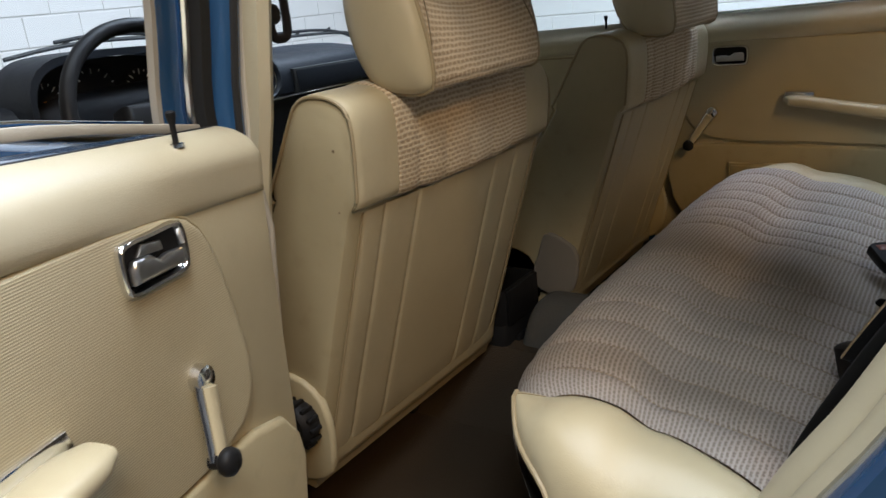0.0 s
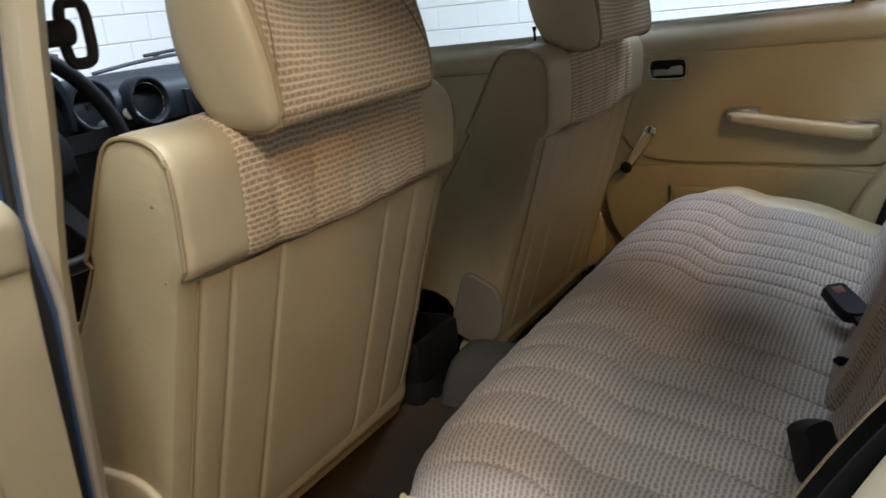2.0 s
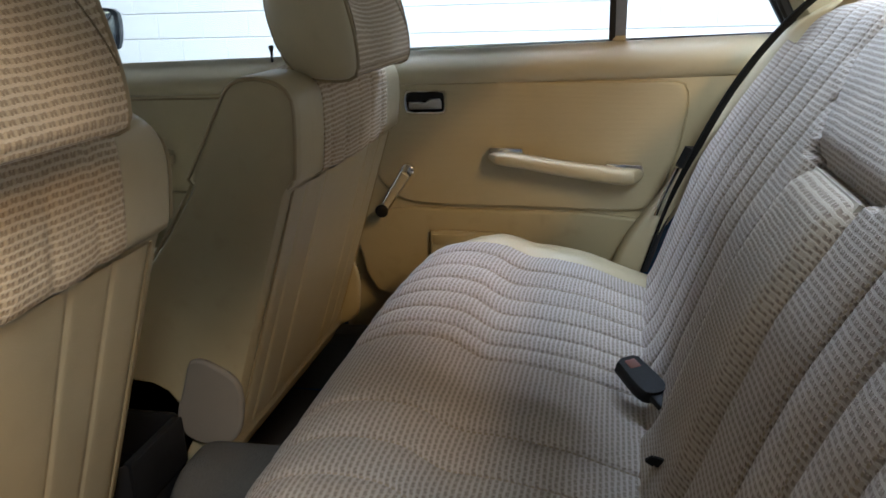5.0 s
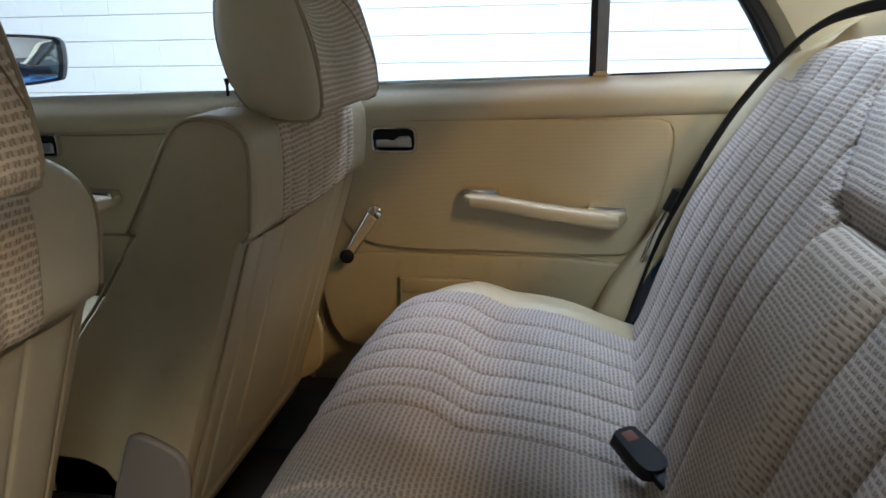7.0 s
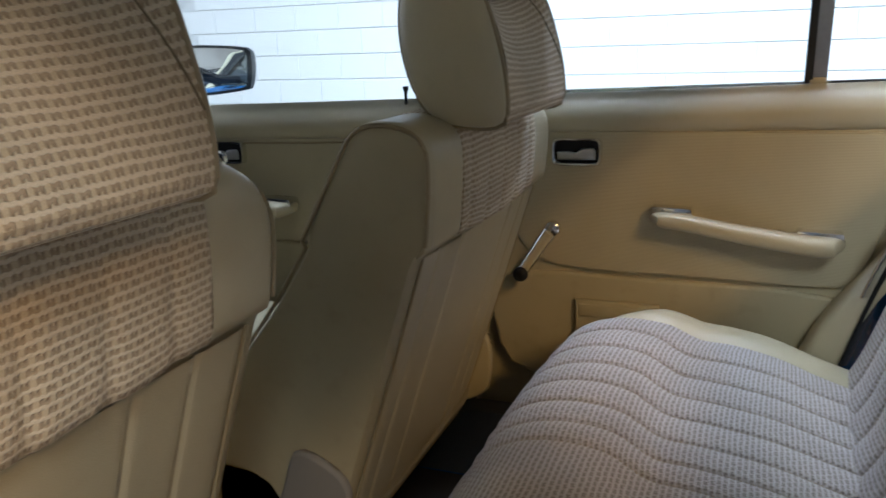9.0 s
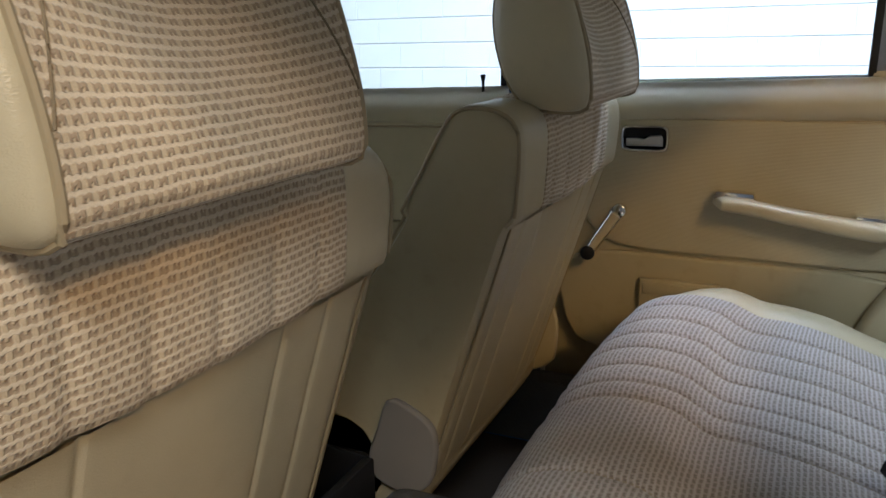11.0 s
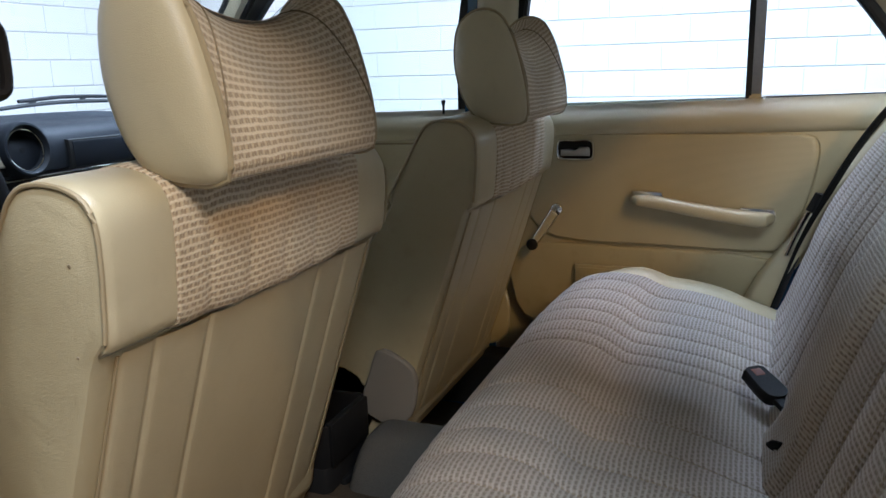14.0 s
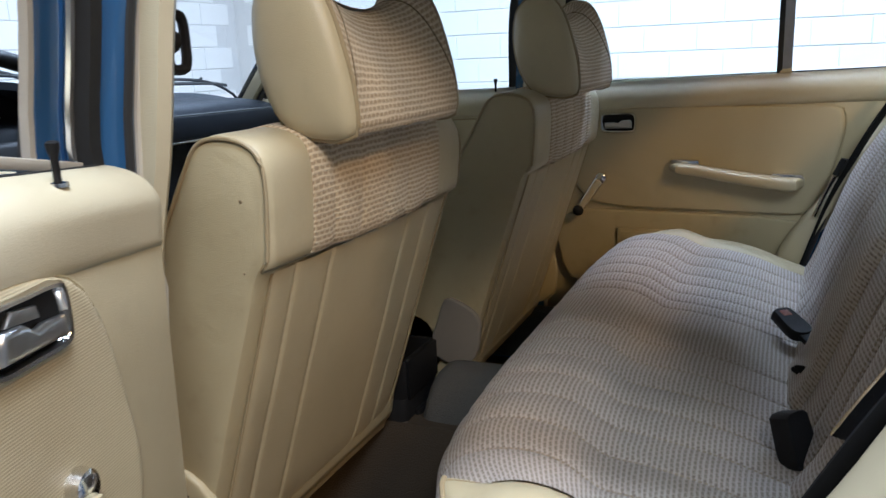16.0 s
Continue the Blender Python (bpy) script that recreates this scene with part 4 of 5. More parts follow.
    if outer < 0:
        for y, z, r in ((0.016, 0.933, 0.0024), (0.02, 0.856, 0.0016)):
            part("scuff", turned([(0.0, 0.0008), (r * 0.7, 0.0007), (r, 0.0)], (outer * 0.2598, y, z), (outer, 0, 0), 10), SEAM, back, "small dark mark in the vinyl")
    # cushion and foot
    rings = []
    for x, inset in ((-0.26, 0.03), (-0.25, 0.008), (-0.225, 0), (0, -0.008), (0.225, 0), (0.25, 0.008), (0.26, 0.03)):
        prof = spline([(0.17, 0.44), (0.18, 0.56), (0.30, 0.58), (0.52, 0.60), (0.66, 0.605), (0.71, 0.57), (0.70, 0.47), (0.62, 0.42), (0.40, 0.41)], 40, True)
        c = prof.mean(axis=0)
        rings.append([(x, *((p - c) * (1 - inset * 4) + c)) for p in prof])
    part("cushion", loft(rings), IVORY_OLD, seat, "ivory seat cushion")
    for s in (-1, 1):
        part("rail", box(s * 0.20 - 0.018, s * 0.20 + 0.018, 0.30, 0.66, FLOOR_Z + 0.002, FLOOR_Z + 0.035, 0.004), BLACK, seat, "black seat rail")
        part("bracket", prism([(0.31, 0.30), (0.38, 0.30), (0.40, 0.43), (0.28, 0.43)], "x", s * 0.20 - 0.012, s * 0.20 + 0.012, 0.003), BLACK, seat, "black seat bracket")
    if outer > 0:
        part("hinge_cover", prism(spline([(0.101, 0.51), (0.095, 0.55), (0.098, 0.576), (0.112, 0.592), (0.145, 0.609), (0.162, 0.611), (0.172, 0.602), (0.186, 0.56), (0.20, 0.52), (0.19, 0.488), (0.15, 0.474), (0.116, 0.485)][::-1], 30, True), "x", -outer * 0.258, -outer * 0.272, 0.005, 3), FLAP, seat, "grey hinge cover")
    part("hinge_shield", prism(spline([(0.098, 0.465), (0.090, 0.50), (0.088, 0.54), (0.098, 0.58), (0.125, 0.603), (0.16, 0.61), (0.26, 0.60), (0.40, 0.56), (0.42, 0.47), (0.30, 0.44), (0.15, 0.44)][::-1], 40, True), "x", outer * 0.254, outer * 0.268, 0.005, 3), IVORY_OLD, seat, "ivory side shield")
    knob_y, knob_z = 0.135, 0.545
    wheel = part("adjuster_knob", turned([(0.0, 0.030), (0.026, 0.029), (0.033, 0.022), (0.035, 0.010), (0.03, -0.004)], (outer * 0.269, knob_y, knob_z), (outer, 0, 0), 26), BLACK, seat, "black ribbed adjuster knob")
    for k in range(14):
        a = 2 * math.pi * k / 14
        cy, cz = knob_y + 0.035 * math.cos(a), knob_z + 0.035 * math.sin(a)
        part("rib", box(outer * 0.282 - 0.010, outer * 0.282 + 0.010, cy - 0.003, cy + 0.003, cz - 0.003, cz + 0.003, 0.001), BLACK, wheel)
    return seat


driver_seat = front_seat("front seat in ivory vinyl with tan woven cloth shoulders and headrest", -1)
driver_seat.matrix_basis = pose(-0.347, 0, 0)
passenger_seat = front_seat("front seat in ivory vinyl with tan woven cloth shoulders and headrest", 1)
passenger_seat.matrix_basis = pose(0.353, -0.068, 0)

# ---- rear seat ----
MID = 0.008
EDGE = 0.523
PLEATS = [-0.455, -0.385, -0.315, -0.248, -0.183, -0.112, -0.03, 0.16, 0.208, 0.262, 0.32, 0.375, 0.432, 0.49]
CUSH = spline([(-0.165, 0.30), (-0.122, 0.40), (-0.093, 0.49), (-0.090, 0.555), (-0.112, 0.598), (-0.150, 0.622), (-0.20, 0.632), (-0.255, 0.628), (-0.285, 0.616), (-0.31, 0.607), (-0.36, 0.604), (-0.43, 0.592), (-0.50, 0.570), (-0.57, 0.548)], 80)


def cushion_point(x, v):
    """The cushion's skin: v runs from the lower front edge over the top to the back."""
    y, z = CUSH[v]
    d = abs(x - MID)
    top = min(1.0, max(0.0, (z - 0.36) / 0.22))
    y -= 0.055 * (d / 0.6) ** 4 * (1 if y > -0.3 else max(0, 1 - (-0.3 - y) / 0.2))
    if x < MID:
        y -= 0.030 * min(1.2, max(0.0, (d - 0.38) / 0.14)) ** 2 * min(1.0, max(0.0, 1 - (-0.18 - y) / 0.16))
    lift = min(1.0, max(0.0, (d - 0.15) / 0.35)) ** 1.5
    z += (0.019 if x > MID else -0.016) * lift * top
    # the hollows of the two places
    for c in (-0.30, 0.32):
        z -= 0.006 * math.exp(-((x - c) / 0.15) ** 2 - ((y + 0.38) / 0.11) ** 2) * top
    return [x, y, z, top]


def pleat_shift(q, y):
    return 0.006 * math.tanh((y + 0.285) / 0.025)


def cushion_cloth(x, v):
    p = cushion_point(x, v)
    near = min(abs(x - q - pleat_shift(q, p[1])) for q in PLEATS)
    k = 0.75 + 0.25 * min(1.0, max(0.0, (x + 0.1) / 0.3))
    e = 0.0050 * k * min(1.0, near / 0.026) ** 0.6 - 0.0042 * k * math.exp(-(near / 0.0035) ** 2)
    n = Vector((0, 0.85, 0.5)) if p[2] < 0.58 and p[1] > -0.14 else Vector((0, 0.1, 1))
    n.normalize()
    k = max(0.0, 1 - (x - (MID - EDGE - 0.004)) / 0.06)
    p[0] -= 0.035 * min(1.0, max(0.0, (-0.36 - p[1]) / 0.12)) * k
    e += 0.0016 * noise.noise(Vector((x * 8, p[1] * 8, 1)))
    return (p[0], p[1] + n.y * e, p[2] + n.z * e)


def stitch_row(q):
    """A row of single sunk stitches along one pleat."""
    pts = []
    for v in range(16, 78):
        p = cushion_point(q, v)
        pts.append((q + pleat_shift(q, p[1]), p[1], p[2] - 0.0012))
    line = spline(pts, 90)
    verts, faces = [], []
    for a, b in zip(line[:-1], line[1:]):
        m0, d = (a + b) / 2, (b - a)
        f, w = d * 0.30, np.array([0.0017, 0, 0])
        up = np.array([0, 0, 0.0012])
        base = len(verts)
        verts += [tuple(m0 - f - w), tuple(m0 + f - w), tuple(m0 + f + w), tuple(m0 - f + w), tuple(m0 - f * 0.6 + up), tuple(m0 + f * 0.6 + up)]
        faces += [(base, base + 1, base + 5, base + 4), (base + 2, base + 3, base + 4, base + 5), (base, base + 4, base + 3), (base + 1, base + 2, base + 5)]
    return verts, faces


bench = thing("rear_seat", "wide rear bench in grey-beige woven cloth with ivory ends", "car seat")
cols = np.unique(np.round(np.r_[np.linspace(MID - EDGE - 0.004, MID + EDGE + 0.004, 240), [q + d for q in PLEATS for d in (-0.012, -0.008, -0.005, -0.0025, 0, 0.0025, 0.005, 0.008, 0.012)]], 4))
part("cushion", sheet(cushion_cloth, cols, range(8, 80)), CLOTH_BENCH, bench, "pleated grey-beige cloth cushion")
for q in PLEATS:
    part("stitching", stitch_row(q), STITCH, bench, "row of sunk tan stitches")
DX = [-0.007, 0.006, 0.02, 0.035, 0.05, 0.065, 0.08, 0.093, 0.104, 0.112, 0.118, 0.121, 0.122, 0.120, 0.112]
DROP_L = [-0.003, 0.003, 0.006, 0.005, 0.001, -0.005, -0.013, -0.023, -0.035, -0.050, -0.07, -0.10, -0.14, -0.19, -0.26]
DROP_R = [-0.008, 0.005, 0.011, 0.014, 0.0145, 0.012, 0.006, -0.004, -0.018, -0.036, -0.06, -0.10, -0.14, -0.19, -0.26]
for s in (-1, 1):
    drop = DROP_L if s < 0 else DROP_R

    def end_skin(k, v):
        """k counts across from the seam to the outer side, v from the front (0) to the back (1)."""
        dx, dz = DX[k], drop[k]
        t = max(0.0, dx) / 0.122
        yf = -0.142 - 0.012 * t - 0.155 * t ** 2.6 if s > 0 else -0.160 - 0.055 * t - 0.065 * t ** 2.6
        y = yf + (-0.565 - yf) * v
        flare = 0.035 * min(1.0, max(0.0, (-0.36 - y) / 0.12)) * (1 - t) if s < 0 else 0.0
        ys = np.array([cushion_point(MID + s * EDGE, i)[1] for i in range(26, 80)])
        zs = np.array([cushion_point(MID + s * EDGE, i)[2] for i in range(26, 80)])
        z = float(np.interp(-y, -ys, zs))
        if s < 0 and y > -0.24:
            z = max(z, 0.604)
        if k > 8:
            z = 0.600 + (z - 0.600) * max(0.0, 1 - (k - 8) / 5)
        r = 0.050
        near = yf - y
        if near < r:
            z -= ((0.010 if s > 0 else 0.003) + 0.030 * min(1, t / 0.4)) * (1 - math.sqrt(max(0.0, 1 - (1 - near / r) ** 2)))
        if s > 0:
            z -= 0.020 * max(0.0, 1 - near / 0.13)
        if dz > 0:
            dz *= min(1.0, max(0.0, near / 0.13))
        return (MID + s * (EDGE + dx + flare), y + 0.004, z + dz)
    rows = np.r_[0, 0.004, 0.012, 0.025, 0.045, 0.07, 0.10, 0.14, np.linspace(0.2, 1, 17)]
    end = part("cushion_end", sheet(end_skin, range(len(DX)), rows), IVORY, bench, "glossy ivory vinyl cushion end")
    part("seam", tube([tuple(0.55 * np.array(end_skin(0, v)) + 0.45 * np.array(end_skin(1, v))) for v in rows[1:]], 0.0011, 6), PIPING, end)
    lip = [end_skin(k, 0) for k in range(len(DX))]
    part("piping", tube([(p[0], p[1] + 0.002, p[2]) for p in lip], 0.0036, 7), PIPING, end)
    part("front", sheet(lambda k, q: (lip[k][0] - s * 0.006 * min(1, 8 * q), lip[k][1] - 0.010 * min(1, 8 * q) - 0.05 * q, lip[k][2] + (0.29 - lip[k][2]) * q), range(len(DX)), (0, 0.06, 0.12, 0.3, 0.6, 1.0)), IVORY_OLD, end)
part("cushion_base", box(MID - 0.54, MID + 0.54, -0.56, -0.19, 0.28, 0.50, 0.01), CARPET, bench, "carpeted seat base")

BACKREST = spline([(-0.518, 0.545), (-0.551, 0.60), (-0.578, 0.68), (-0.620, 0.80), (-0.670, 0.89), (-0.717, 0.96), (-0.758, 1.018), (-0.785, 1.052), (-0.815, 1.066), (-0.85, 1.062), (-0.90, 1.03)], 70)
ARM0, ARM1, ARM_TOP = -0.125, 0.055, 0.905
BPLEATS = [0.155 + 0.075 * k for k in range(6)] + [-0.225 - 0.075 * k for k in range(5)]


def back_point(x, v, lift=0.0):
    y, z = BACKREST[v]
    d = abs(x - MID)
    over = d - 0.565
    y -= 0.008 * (d / 0.6) ** 4
    if over > 0:
        y -= 0.06 - math.sqrt(max(0, 0.06 ** 2 - min(over, 0.06) ** 2))
    if z > 1.0:
        z -= 0.025 * (d / 0.58) ** 5
    return [x, y + lift * 0.82, z + lift * 0.55]


def back_cloth(x, v):
    z = BACKREST[v][1]
    flare = 1.4 * min(0.085, max(0.0, z - 0.925))
    lo, hi = (ARM0, ARM1) if z < ARM_TOP + 0.01 else (ARM0 - 0.03 - flare, ARM1 + 0.03 + flare)
    inside = lo < x < hi
    e = 0.0
    if not inside:
        near = min(abs(x - q) for q in BPLEATS)
        e += 0.006 * min(1.0, near / 0.034) ** 0.6 - 0.005 * math.exp(-(near / 0.004) ** 2)
    for q in (lo, hi):
        e -= 0.013 * math.exp(-((x - q) / 0.008) ** 2)
    for c in (-0.33, 0.36):
        e -= 0.008 * math.exp(-((x - c) / 0.13) ** 2 - ((z - 0.80) / 0.14) ** 2)
    if inside:
        e += -0.016 if z < ARM_TOP else 0.008 * math.sin(math.pi * min(1, max(0, (z - ARM_TOP) / 0.15)) ** 0.6)
        e -= 0.016 * math.exp(-((z - ARM_TOP - 0.006) / 0.009) ** 2)
    return tuple(back_point(x, v, e + 0.0018 * noise.noise(Vector((x * 7, v * 0.2, 5)))))


part("backrest", sheet(back_cloth, np.linspace(MID - 0.575, MID + 0.575, 380), range(70)), CLOTH_BENCH, bench, "pleated grey-beige cloth backrest")
for q in BPLEATS:
    line = spline([back_point(q, v, -0.0012) for v in range(2, 58)], 90)
    verts, faces = [], []
    for a, b in zip(line[:-1], line[1:]):
        m0, f, w, up = (a + b) / 2, (b - a) * 0.3, np.array([0.0018, 0, 0]), np.array([0, 0.0011, 0.0006])
        base = len(verts)
        verts += [tuple(m0 - f - w), tuple(m0 + f - w), tuple(m0 + f + w), tuple(m0 - f + w), tuple(m0 - f * 0.6 + up), tuple(m0 + f * 0.6 + up)]
        faces += [(base, base + 1, base + 5, base + 4), (base + 2, base + 3, base + 4, base + 5), (base, base + 4, base + 3), (base + 1, base + 2, base + 5)]
    part("stitching", (verts, faces), STITCH, bench, "row of sunk tan stitches")
for s in (-1, 1):
    part("backrest_end", sheet(lambda q, v: tuple(back_point(MID + s * (0.572 + q), v, -0.002 - 3 * q * q)), np.linspace(0, 0.045, 6), range(70)), IVORY, bench, "ivory vinyl backrest end")
# folded centre armrest
ir = [i for i in range(70) if 0.548 < BACKREST[i][1] < ARM_TOP]


def arm_f(u, v):
    x = ARM0 + 0.012 + (ARM1 - ARM0 - 0.024) * u
    e = -0.005 - 0.012 * max(0, abs(2 * u - 1) - 0.86) / 0.14
    e -= 0.016 * max(0, 1 - (ir[-1] - v) / 2.2) ** 2
    return tuple(back_point(x, v, e))


arm = part("centre_armrest", sheet(arm_f, np.r_[0, 0.008, 0.02, 0.05, np.linspace(0.08, 0.92, 14), 0.95, 0.98, 0.992, 1], ir), CLOTH_FINE, bench, "fold-down armrest in fine ribbed cloth")
solid(arm, 0.02)
tp = [back_point(x, ir[-1], -0.006) for x in np.linspace(ARM0 + 0.01, ARM1 - 0.012, 12)]
part("top_strip", tube(tp, 0, flat=(0.010, 0.006, (0, 0.8, 0.5))), GREYVINYL, arm, "pale vinyl edge strip")
part("backrest_core", prism([(-0.545, 0.55), (-0.60, 0.72), (-0.70, 0.91), (-0.83, 1.045), (-0.90, 1.03), (-0.93, 0.55)], "x", MID - 0.56, MID + 0.56, 0.01), CARPET, bench, "carpeted back of the bench")

# ---- belts ----
def buckle(x, y, z, yaw, pitch, up_roll=0, depth=0.95, size=1.0):
    b = thing("belt_buckle", "black seat belt buckle with red button", "belt buckle", "belt buckles")
    prof = [(-0.022, -0.0), (0.022, 0.0), (0.0225, 0.06), (0.017, 0.072), (-0.017, 0.072), (-0.0225, 0.06)]
    rings = [[(px * k, py, h) for px, py in spline([(a, c) for a, c in prof], 24, True)] for h, k in ((-0.011, 0.9), (-0.008, 1.0), (0.007, 1.0), (0.011, 0.86))]
    part("housing", loft(rings), BLACK, b)
    part("button", box(-0.010, 0.010, 0.048, 0.0665, 0.004, 0.0118, 0.002), RED, b, "red release button")
    part("slot", box(-0.014, 0.014, 0.0705, 0.0728, -0.006, 0.001, 0.0005), RUBBER, b)
    part("stalk", box(-0.013, 0.013, -0.055, 0.004, -0.006, 0.006, 0.003), BLACK, b, "black stalk")
    b.matrix_basis = pose(x, y, z, pitch, up_roll, yaw) @ Matrix.Diagonal((size, size, size * depth, 1))
    return b


buckle(0.098, -0.535, 0.600, -52, 18, 0, 0.95, 0.86)
buckle(-0.278, -0.532, 0.562, 142, 112, 0, 1.45, 0.9)
loop = thing("belt_loop", "small black webbing loop at the seat joint", "belt loop")
part("loop", tube(spline([(-0.06, -0.56, 0.585), (-0.062, -0.538, 0.600), (-0.05, -0.524, 0.597), (-0.042, -0.538, 0.588), (-0.044, -0.56, 0.585)], 16), 0, flat=(0.006, 0.0022, (1, 0, 0))), WEB, loop)

for s in (-1, 1):
    belt = thing("seat_belt", "black rear seat belt with chrome tongue", "seat belt", "rear seat belts")
    X = 0.615 if s > 0 else 0.590
    low = [(0.590, -0.512, 0.585), (0.592, -0.524, 0.64), (0.602, -0.560, 0.725), (0.606, -0.602, 0.805), (0.604, -0.652, 0.878)]
    if s > 0:
        low = [(X, -0.548, 0.575), (X + 0.003, -0.571, 0.65), (X + 0.003, -0.600, 0.74), (X, -0.653, 0.862)]
    run = spline([(s * a, b, c) for a, b, c in low + [(X - 0.005, -0.705, 0.955), (X - 0.012, -0.768, 1.036), (X - 0.03, -0.815, 1.078), (X - 0.035, -0.88, 1.10), (X - 0.03, -0.97, 1.115)]], 40)
    part("webbing", tube([tuple(p + np.array([0, 0.008, 0.006])) for p in run], 0, flat=(0.014 if s > 0 else 0.017, 0.0016, (0.55, 0.75, 0.45) if s > 0 else (0.95, 0.35, 0.2))), WEB, belt, "black webbing")
    i = 11 if s > 0 else 14
    tongue = part("tongue", tube([tuple(p + np.array([-s * 0.004, 0.016, 0.010])) for p in run[i:i + 3]], 0, flat=(0.020 if s > 0 else 0.016, 0.006 if s > 0 else 0.004, (0.5, 0.8, 0.45) if s > 0 else (0.95, 0.35, 0.2))), BLACK, belt, "black tongue grip")
    part("blade", tube([tuple(p + np.array([-s * 0.009, 0.023, 0.010])) for p in run[i - 5:i + 1]], 0, flat=(0.010, 0.0018, (0.5, 0.8, 0.45) if s > 0 else (0.95, 0.35, 0.2))), CHROME, tongue, "chrome tongue blade")
    part("anchor", box(s * (X - 0.03) - 0.03, s * (X - 0.03) + 0.03, -1.0, -0.95, 1.095, 1.125, 0.006), BLACK, belt, "black belt guide")

# belt guide hanging on the middle post, seen past the front seat
for s in (-1,):
    guide = thing("belt_guide", "black front belt guide on the middle post", "belt guide")
    ring = []
    for a in np.linspace(0, 2 * math.pi, 32, endpoint=False):
        c, k = math.cos(a), math.sin(a)
        ring.append((s * (0.590 - 0.014 * math.copysign(abs(c) ** 0.5, c)), 0.090, 1.094 + 0.028 * math.copysign(abs(k) ** 0.5, k)))
    part("frame", tube(ring, 0.0055, 8, True, upward=(0, 1, 0)), BLACK, guide)
    part("bolt", tube([(s * 0.66, 0.086, 1.095), (s * 0.600, 0.086, 1.095)], 0.012, 14), BLACK, guide)

# ---- tunnel tray ----
console = thing("console_tray", "black plastic tray between the front seats", "tray")
outer = [(-0.075, 0.125), (-0.065, 0.115), (0.06, 0.115), (0.07, 0.125), (0.07, 0.28), (-0.075, 0.28)]
part("floor", prism(outer, "z", 0.285, 0.465, 0.006), BLACK, console)
part("rim", prism([(-0.075, 0.125), (-0.065, 0.115), (-0.062, 0.28), (-0.075, 0.28)], "z", 0.46, 0.535, 0.004), BLACK, console)
part("rim", prism([(0.06, 0.115), (0.07, 0.125), (0.07, 0.28), (0.06, 0.28)], "z", 0.46, 0.535, 0.004), BLACK, console)
part("rim", prism([(-0.065, 0.110), (0.06, 0.110), (0.058, 0.124), (-0.062, 0.124)], "z", 0.46, 0.535, 0.004), BLACK, console)
part("rim", box(-0.07, 0.066, 0.27, 0.283, 0.46, 0.535, 0.004), BLACK, console)
part("ash_box", box(-0.04, 0.04, 0.104, 0.115, 0.38, 0.43, 0.004), BLACK, console, "black ash box")

# ---- dashboard ----
dash = thing("dashboard", "dark blue-black padded dashboard with round vents", "dashboard")
prof = spline([(1.06, 0.976), (0.95, 0.987), (0.86, 0.985), (0.822, 0.967), (0.812, 0.93), (0.815, 0.90), (0.84, 0.885), (0.835, 0.84), (0.85, 0.72), (0.90, 0.66), (1.05, 0.66)], 50, True)
part("pad", loft([[(x, p[0] + 0.06 * (abs(x) / 0.7) ** 3, p[1] - 0.03 * (abs(x) / 0.7) ** 4) for p in prof] for x in np.linspace(-0.69, 0.69, 29)]), BLUEBLACK, dash, "dark blue-black dash pad")
part("trim_strip", tube([(x, 0.806 + 0.06 * (abs(x) / 0.7) ** 3, 0.893) for x in np.linspace(-0.10, 0.66, 16)], 0.003, 6), CHROME, dash, "thin bright strip")
part("lid_gap", prism([(0.159, 0.896), (0.156, 0.957), (0.61, 0.949), (0.61, 0.896)], "y", 0.806, 0.83, 0.004), RUBBER, dash, "black gap round the glove box lid")
part("glove_box", prism([(0.167, 0.899), (0.163, 0.953), (0.60, 0.945), (0.60, 0.899)], "y", 0.8035, 0.83, 0.004), BLUEBLACK, dash, "padded glove box lid")
part("lower_tray", box(0.27, 0.58, 0.812, 0.83, 0.852, 0.882, 0.004), RUBBER, dash, "black open shelf")
for x, y, z in ((0.050, 0.806, 0.947), (-0.085, 0.806, 0.958), (-0.62, 0.855, 0.93)):
    vent = part("vent", turned([(0.056, 0.024), (0.054, -0.004), (0.051, -0.010), (0.047, -0.011), (0.043, -0.007), (0.040, 0.002), (0.038, 0.03)], (x, y, z), (0.0, 1, -0.15), 36), BLUEBLACK, dash, "round air vent")
    part("vent_ring", tube([(x + 0.0395 * math.cos(a), y - 0.0015 + 0.006 * math.sin(a), z + 0.0395 * math.sin(a)) for a in np.linspace(0, 2 * math.pi, 36, endpoint=False)], 0.0014, 6, True), CHROME, vent, "bright vent ring")
    part("vent_core", turned([(0.0375, 0.030), (0.036, 0.028), (0.0, 0.028)], (x, y, z), (0, 1, -0.15), 24), RUBBER, vent)
    part("vent_hub", turned([(0.007, 0.028), (0.006, 0.008), (0.0, 0.007)], (x, y, z), (0, 1, -0.15), 16), BLACK, vent)
    part("vane", box(x - 0.036, x + 0.036, y + 0.014, y + 0.020, z - 0.0012, z + 0.0012, 0), RUBBER, vent)
part("dash_button", turned([(0.0125, 0.012), (0.0125, -0.002), (0.011, -0.004), (0.0, -0.0045)], (0.0, 0.812, 0.930), (0, 1, -0.15), 22), GREYVINYL, dash, "pale round button")
part("dash_knob", turned([(0.020, 0.012), (0.020, -0.004), (0.017, -0.010), (0.008, -0.011), (0.0, -0.0105)], (-0.062, 0.806, 0.908), (0, 1, -0.15), 24), STEEL, dash, "bright round control knob")
hood = [(-0.53, 0.92), (-0.525, 1.0), (-0.495, 1.042), (-0.43, 1.058), (-0.25, 1.055), (-0.16, 1.03), (-0.135, 0.98), (-0.132, 0.92)]
hx = spline(hood, 30)
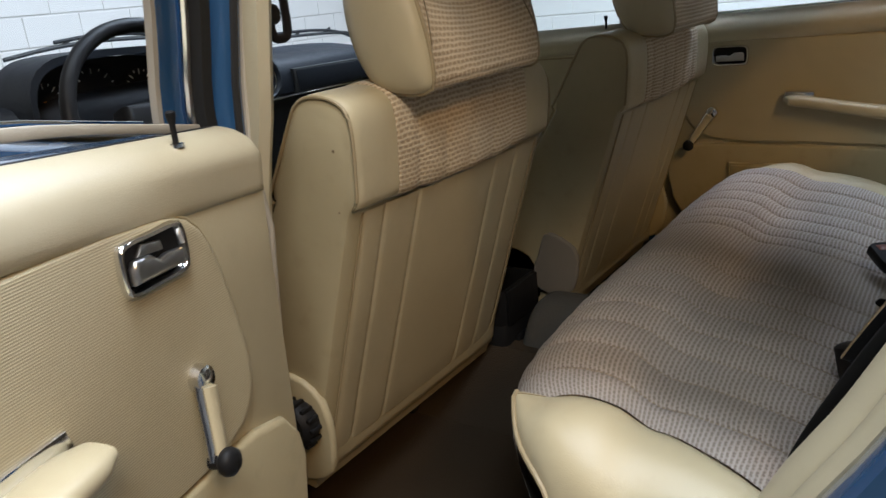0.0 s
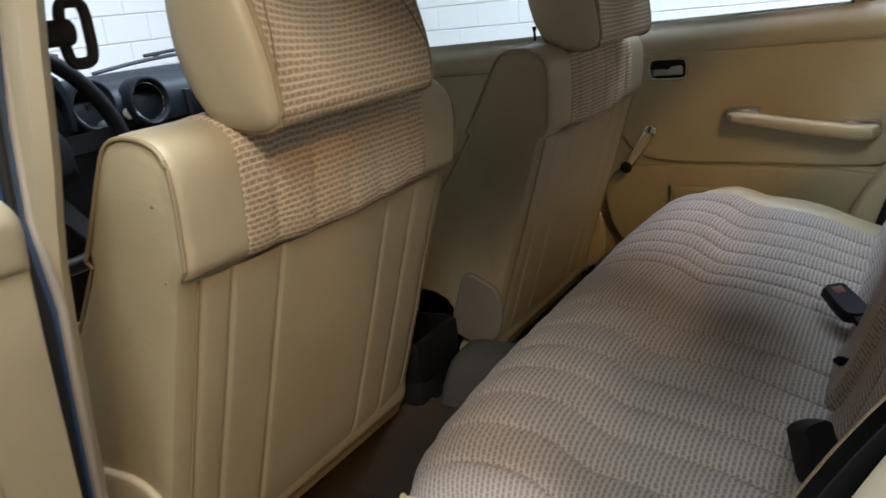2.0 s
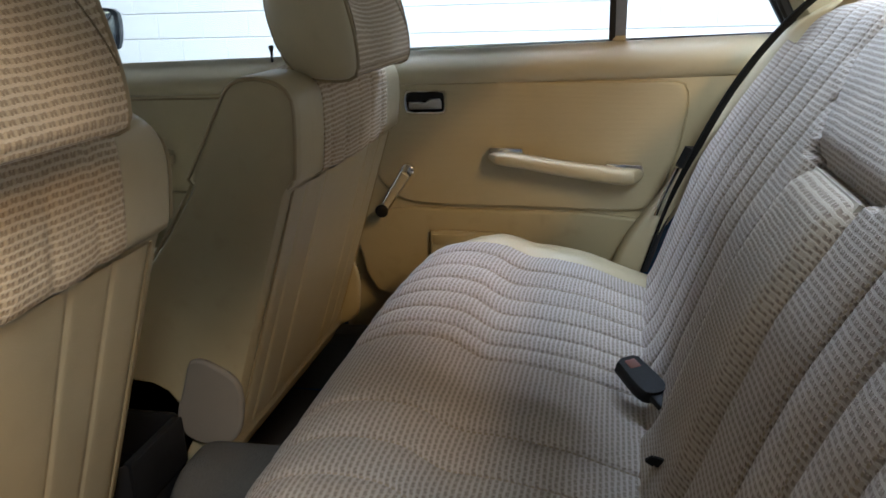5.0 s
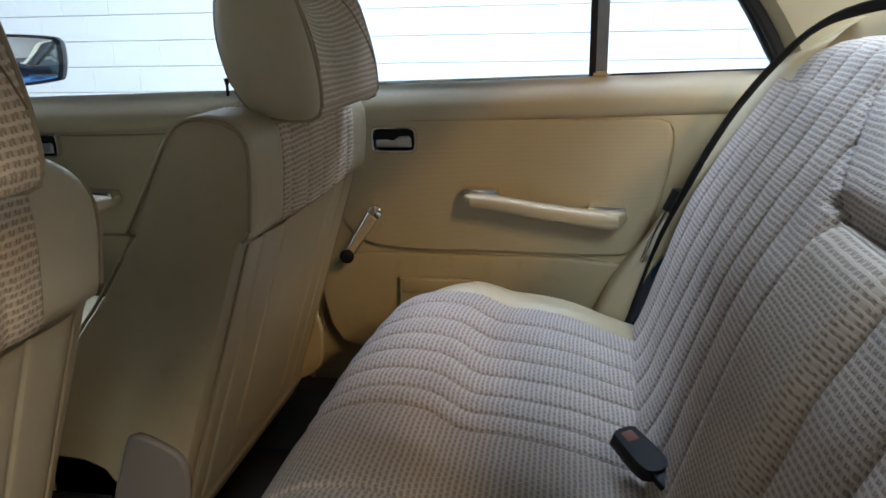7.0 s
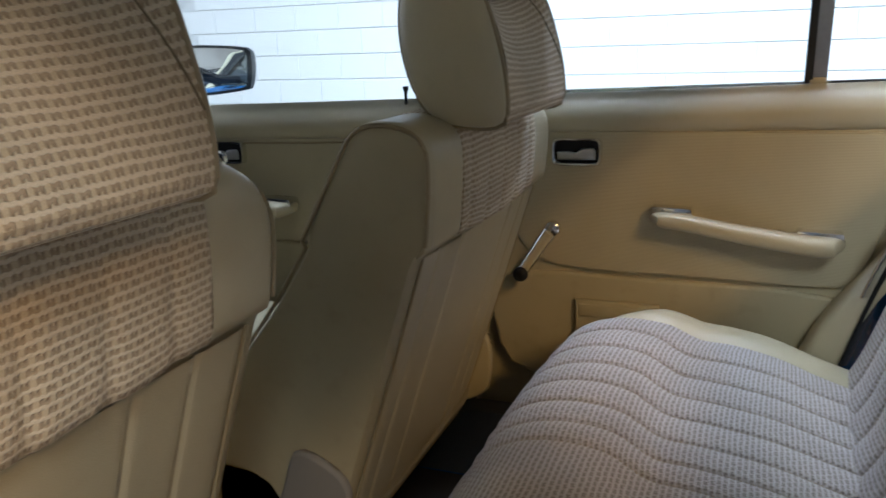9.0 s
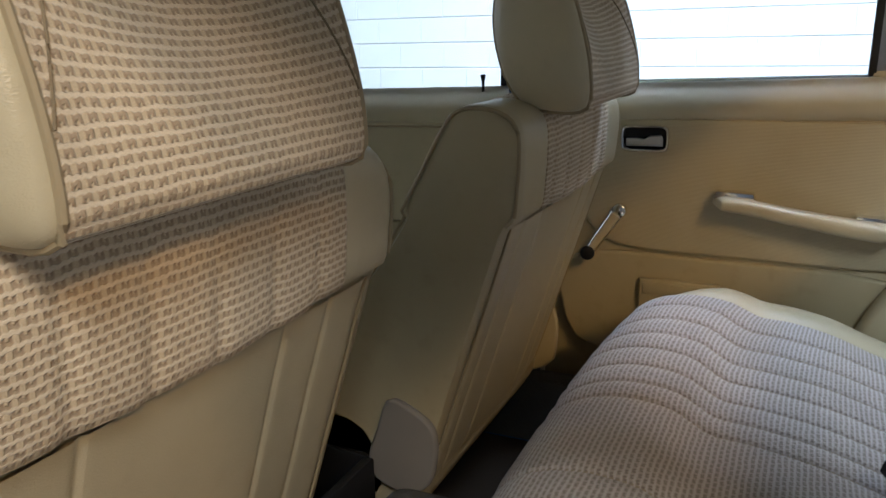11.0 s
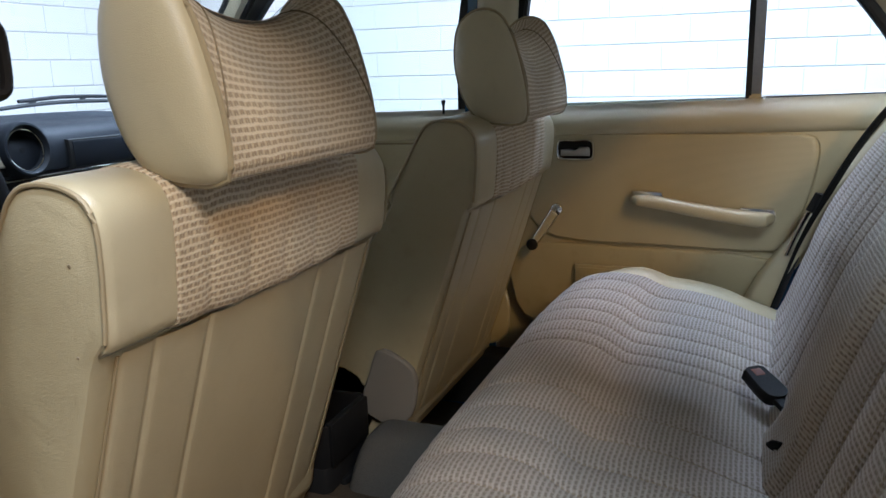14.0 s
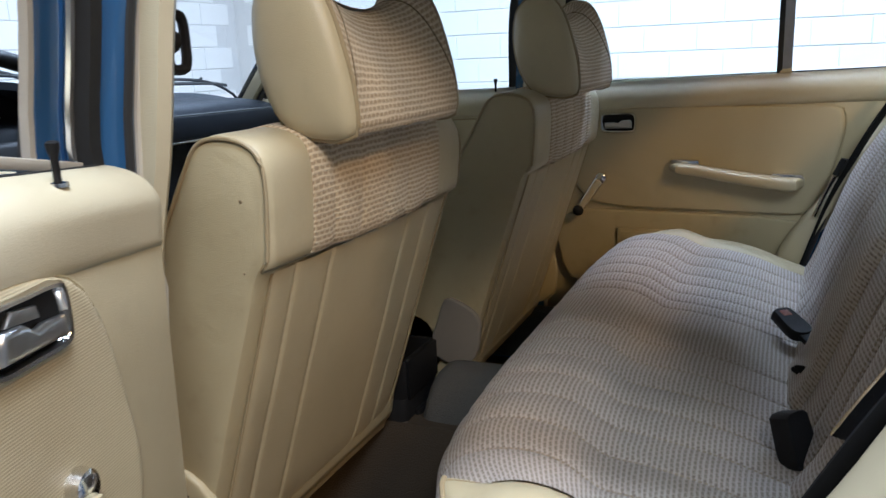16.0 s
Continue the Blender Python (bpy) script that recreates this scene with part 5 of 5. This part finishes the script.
part("cluster_hood", loft([[(p[0], y, p[1]) for p in hx] + [(p[0] * 0.94 - 0.02, y + 0.0, 0.92 + (p[1] - 0.92) * 0.90) for p in hx[::-1]] for y in (0.795, 0.82, 0.93)]), BLUEBLACK, dash, "hooded instrument binnacle")
cluster = part("cluster_face", prism([(p[0] * 0.94 - 0.02, 0.90 + (p[1] - 0.90) * 0.90) for p in hx], "y", 0.865, 0.88, 0), BLACK, dash, "black instrument face")
for cx, r in ((-0.462, 0.041), (-0.355, 0.056), (-0.245, 0.041)):
    dial = part("dial", turned([(r, 0.0), (r, -0.004), (r - 0.003, -0.005), (r - 0.005, -0.002), (0, -0.002)], (cx, 0.865, 0.975), (0, 1, 0), 32), BLACK, cluster)
    for k in range(13):
        a = math.radians(225 - k * 22.5)
        c, s_ = math.cos(a), math.sin(a)
        p, q = r - 0.006, r - (0.017 if k % 2 == 0 else 0.011)
        part("tick", tube([(cx + p * c, 0.8615, 0.975 + p * s_), (cx + q * c, 0.8615, 0.975 + q * s_)], 0.0011, 4), AMBER, dial)
    part("needle", tube([(cx, 0.8605, 0.975), (cx - 0.6 * r, 0.8605, 0.975 - 0.35 * r)], 0.0016, 5), ORANGE, dial, "orange needle")

wheel = thing("steering_wheel", "black steering wheel with broad padded hub", "steering wheel")
N = 48
part("rim", tube([(0.198 * math.cos(2 * math.pi * k / N), 0, 0.198 * math.sin(2 * math.pi * k / N)) for k in range(N)], 0.0145, 12, True, upward=(0, 1, 0)), BLACK, wheel, "black grained rim")
part("hub", prism([(-0.085, -0.055), (0.085, -0.055), (0.095, 0.0), (0.08, 0.05), (-0.08, 0.05), (-0.095, 0.0)], "y", -0.005, 0.06, 0.015, 3), BLACK, wheel, "padded black hub")
for a in (0, 180, 250, 290):
    c, s_ = math.cos(math.radians(a)), math.sin(math.radians(a))
    part("spoke", tube([(0.06 * c, 0.028, 0.06 * s_), (0.13 * c, 0.02, 0.13 * s_), (0.192 * c, 0.0, 0.192 * s_)], 0, flat=(0.018, 0.006, (0, 1, 0))), BLACK, wheel)
part("column", tube([(0, 0.05, 0), (0, 0.34, 0.0)], 0.03, 14), BLACK, wheel)
wheel.matrix_basis = pose(-0.335, 0.665, 0.915, -22, 0, 0)

# ---- wall blocks ----
def block_mesh(name, w, d, h, g=0.007):
    """One block, its faces rounded over to the joint."""
    me = bpy.data.meshes.new(name)
    a, b, e = w / 2 - 0.3 * g, h / 2 - g, 0.004
    v = [(-a, d, -b), (a, d, -b), (a, d, b), (-a, d, b), (-a, e, -b), (a, e, -b), (a, e, b), (-a, e, b), (-a + e, 0, -b + e), (a - e, 0, -b + e), (a - e, 0, b - e), (-a + e, 0, b - e)]
    f = [(8, 9, 10, 11)] + [(4 + i, 4 + (i + 1) % 4, 8 + (i + 1) % 4, 8 + i) for i in range(4)] + [(i, (i + 1) % 4, 4 + (i + 1) % 4, 4 + i) for i in range(4)]
    me.from_pydata(v, [], f)
    me.materials.append(WALLPAINT)
    return me


BW, BH = 0.40, 0.20
block = block_mesh("block", BW, 0.012, BH, 0.0045)
rest_v, rest_f = [], []
rnd = random.Random(4)
for wall, length, start in ((wall_east, WALL_Y + 8.0, -8.0), (wall_north, WALL_X + 7.0, -7.0)):
    for r in range(21):
        z = r * BH + BH / 2 + 0.012
        k = 0
        pos = start + (BW / 2 if r % 2 else 0)
        while pos + BW <= start + length + 1e-6:
            u = pos + BW / 2
            if wall is wall_east:
                m4 = pose(WALL_X - 0.004 + rnd.uniform(-0.001, 0.001), u, z, 0, 0, -90)
                close = -3.2 < u and 0.75 < z < 2.0
            else:
                m4 = pose(u, WALL_Y - 0.004 + rnd.uniform(-0.001, 0.001), z, 0, 0, 0)
                close = u > -0.6 and 0.75 < z < 2.0
            if close:
                ob = new("block", block)
                ob.parent = wall
                ob.matrix_basis = m4
            else:
                base = len(rest_v)
                rest_v += [tuple(m4 @ v.co) for v in block.vertices]
                rest_f += [tuple(base + i for i in p.vertices) for p in block.polygons]
            pos += BW
tagged(part("far_blocks", (rest_v, rest_f), WALLPAINT, None, smooth=False), "white painted blocks of the hall walls", "wall", kind="stuff")
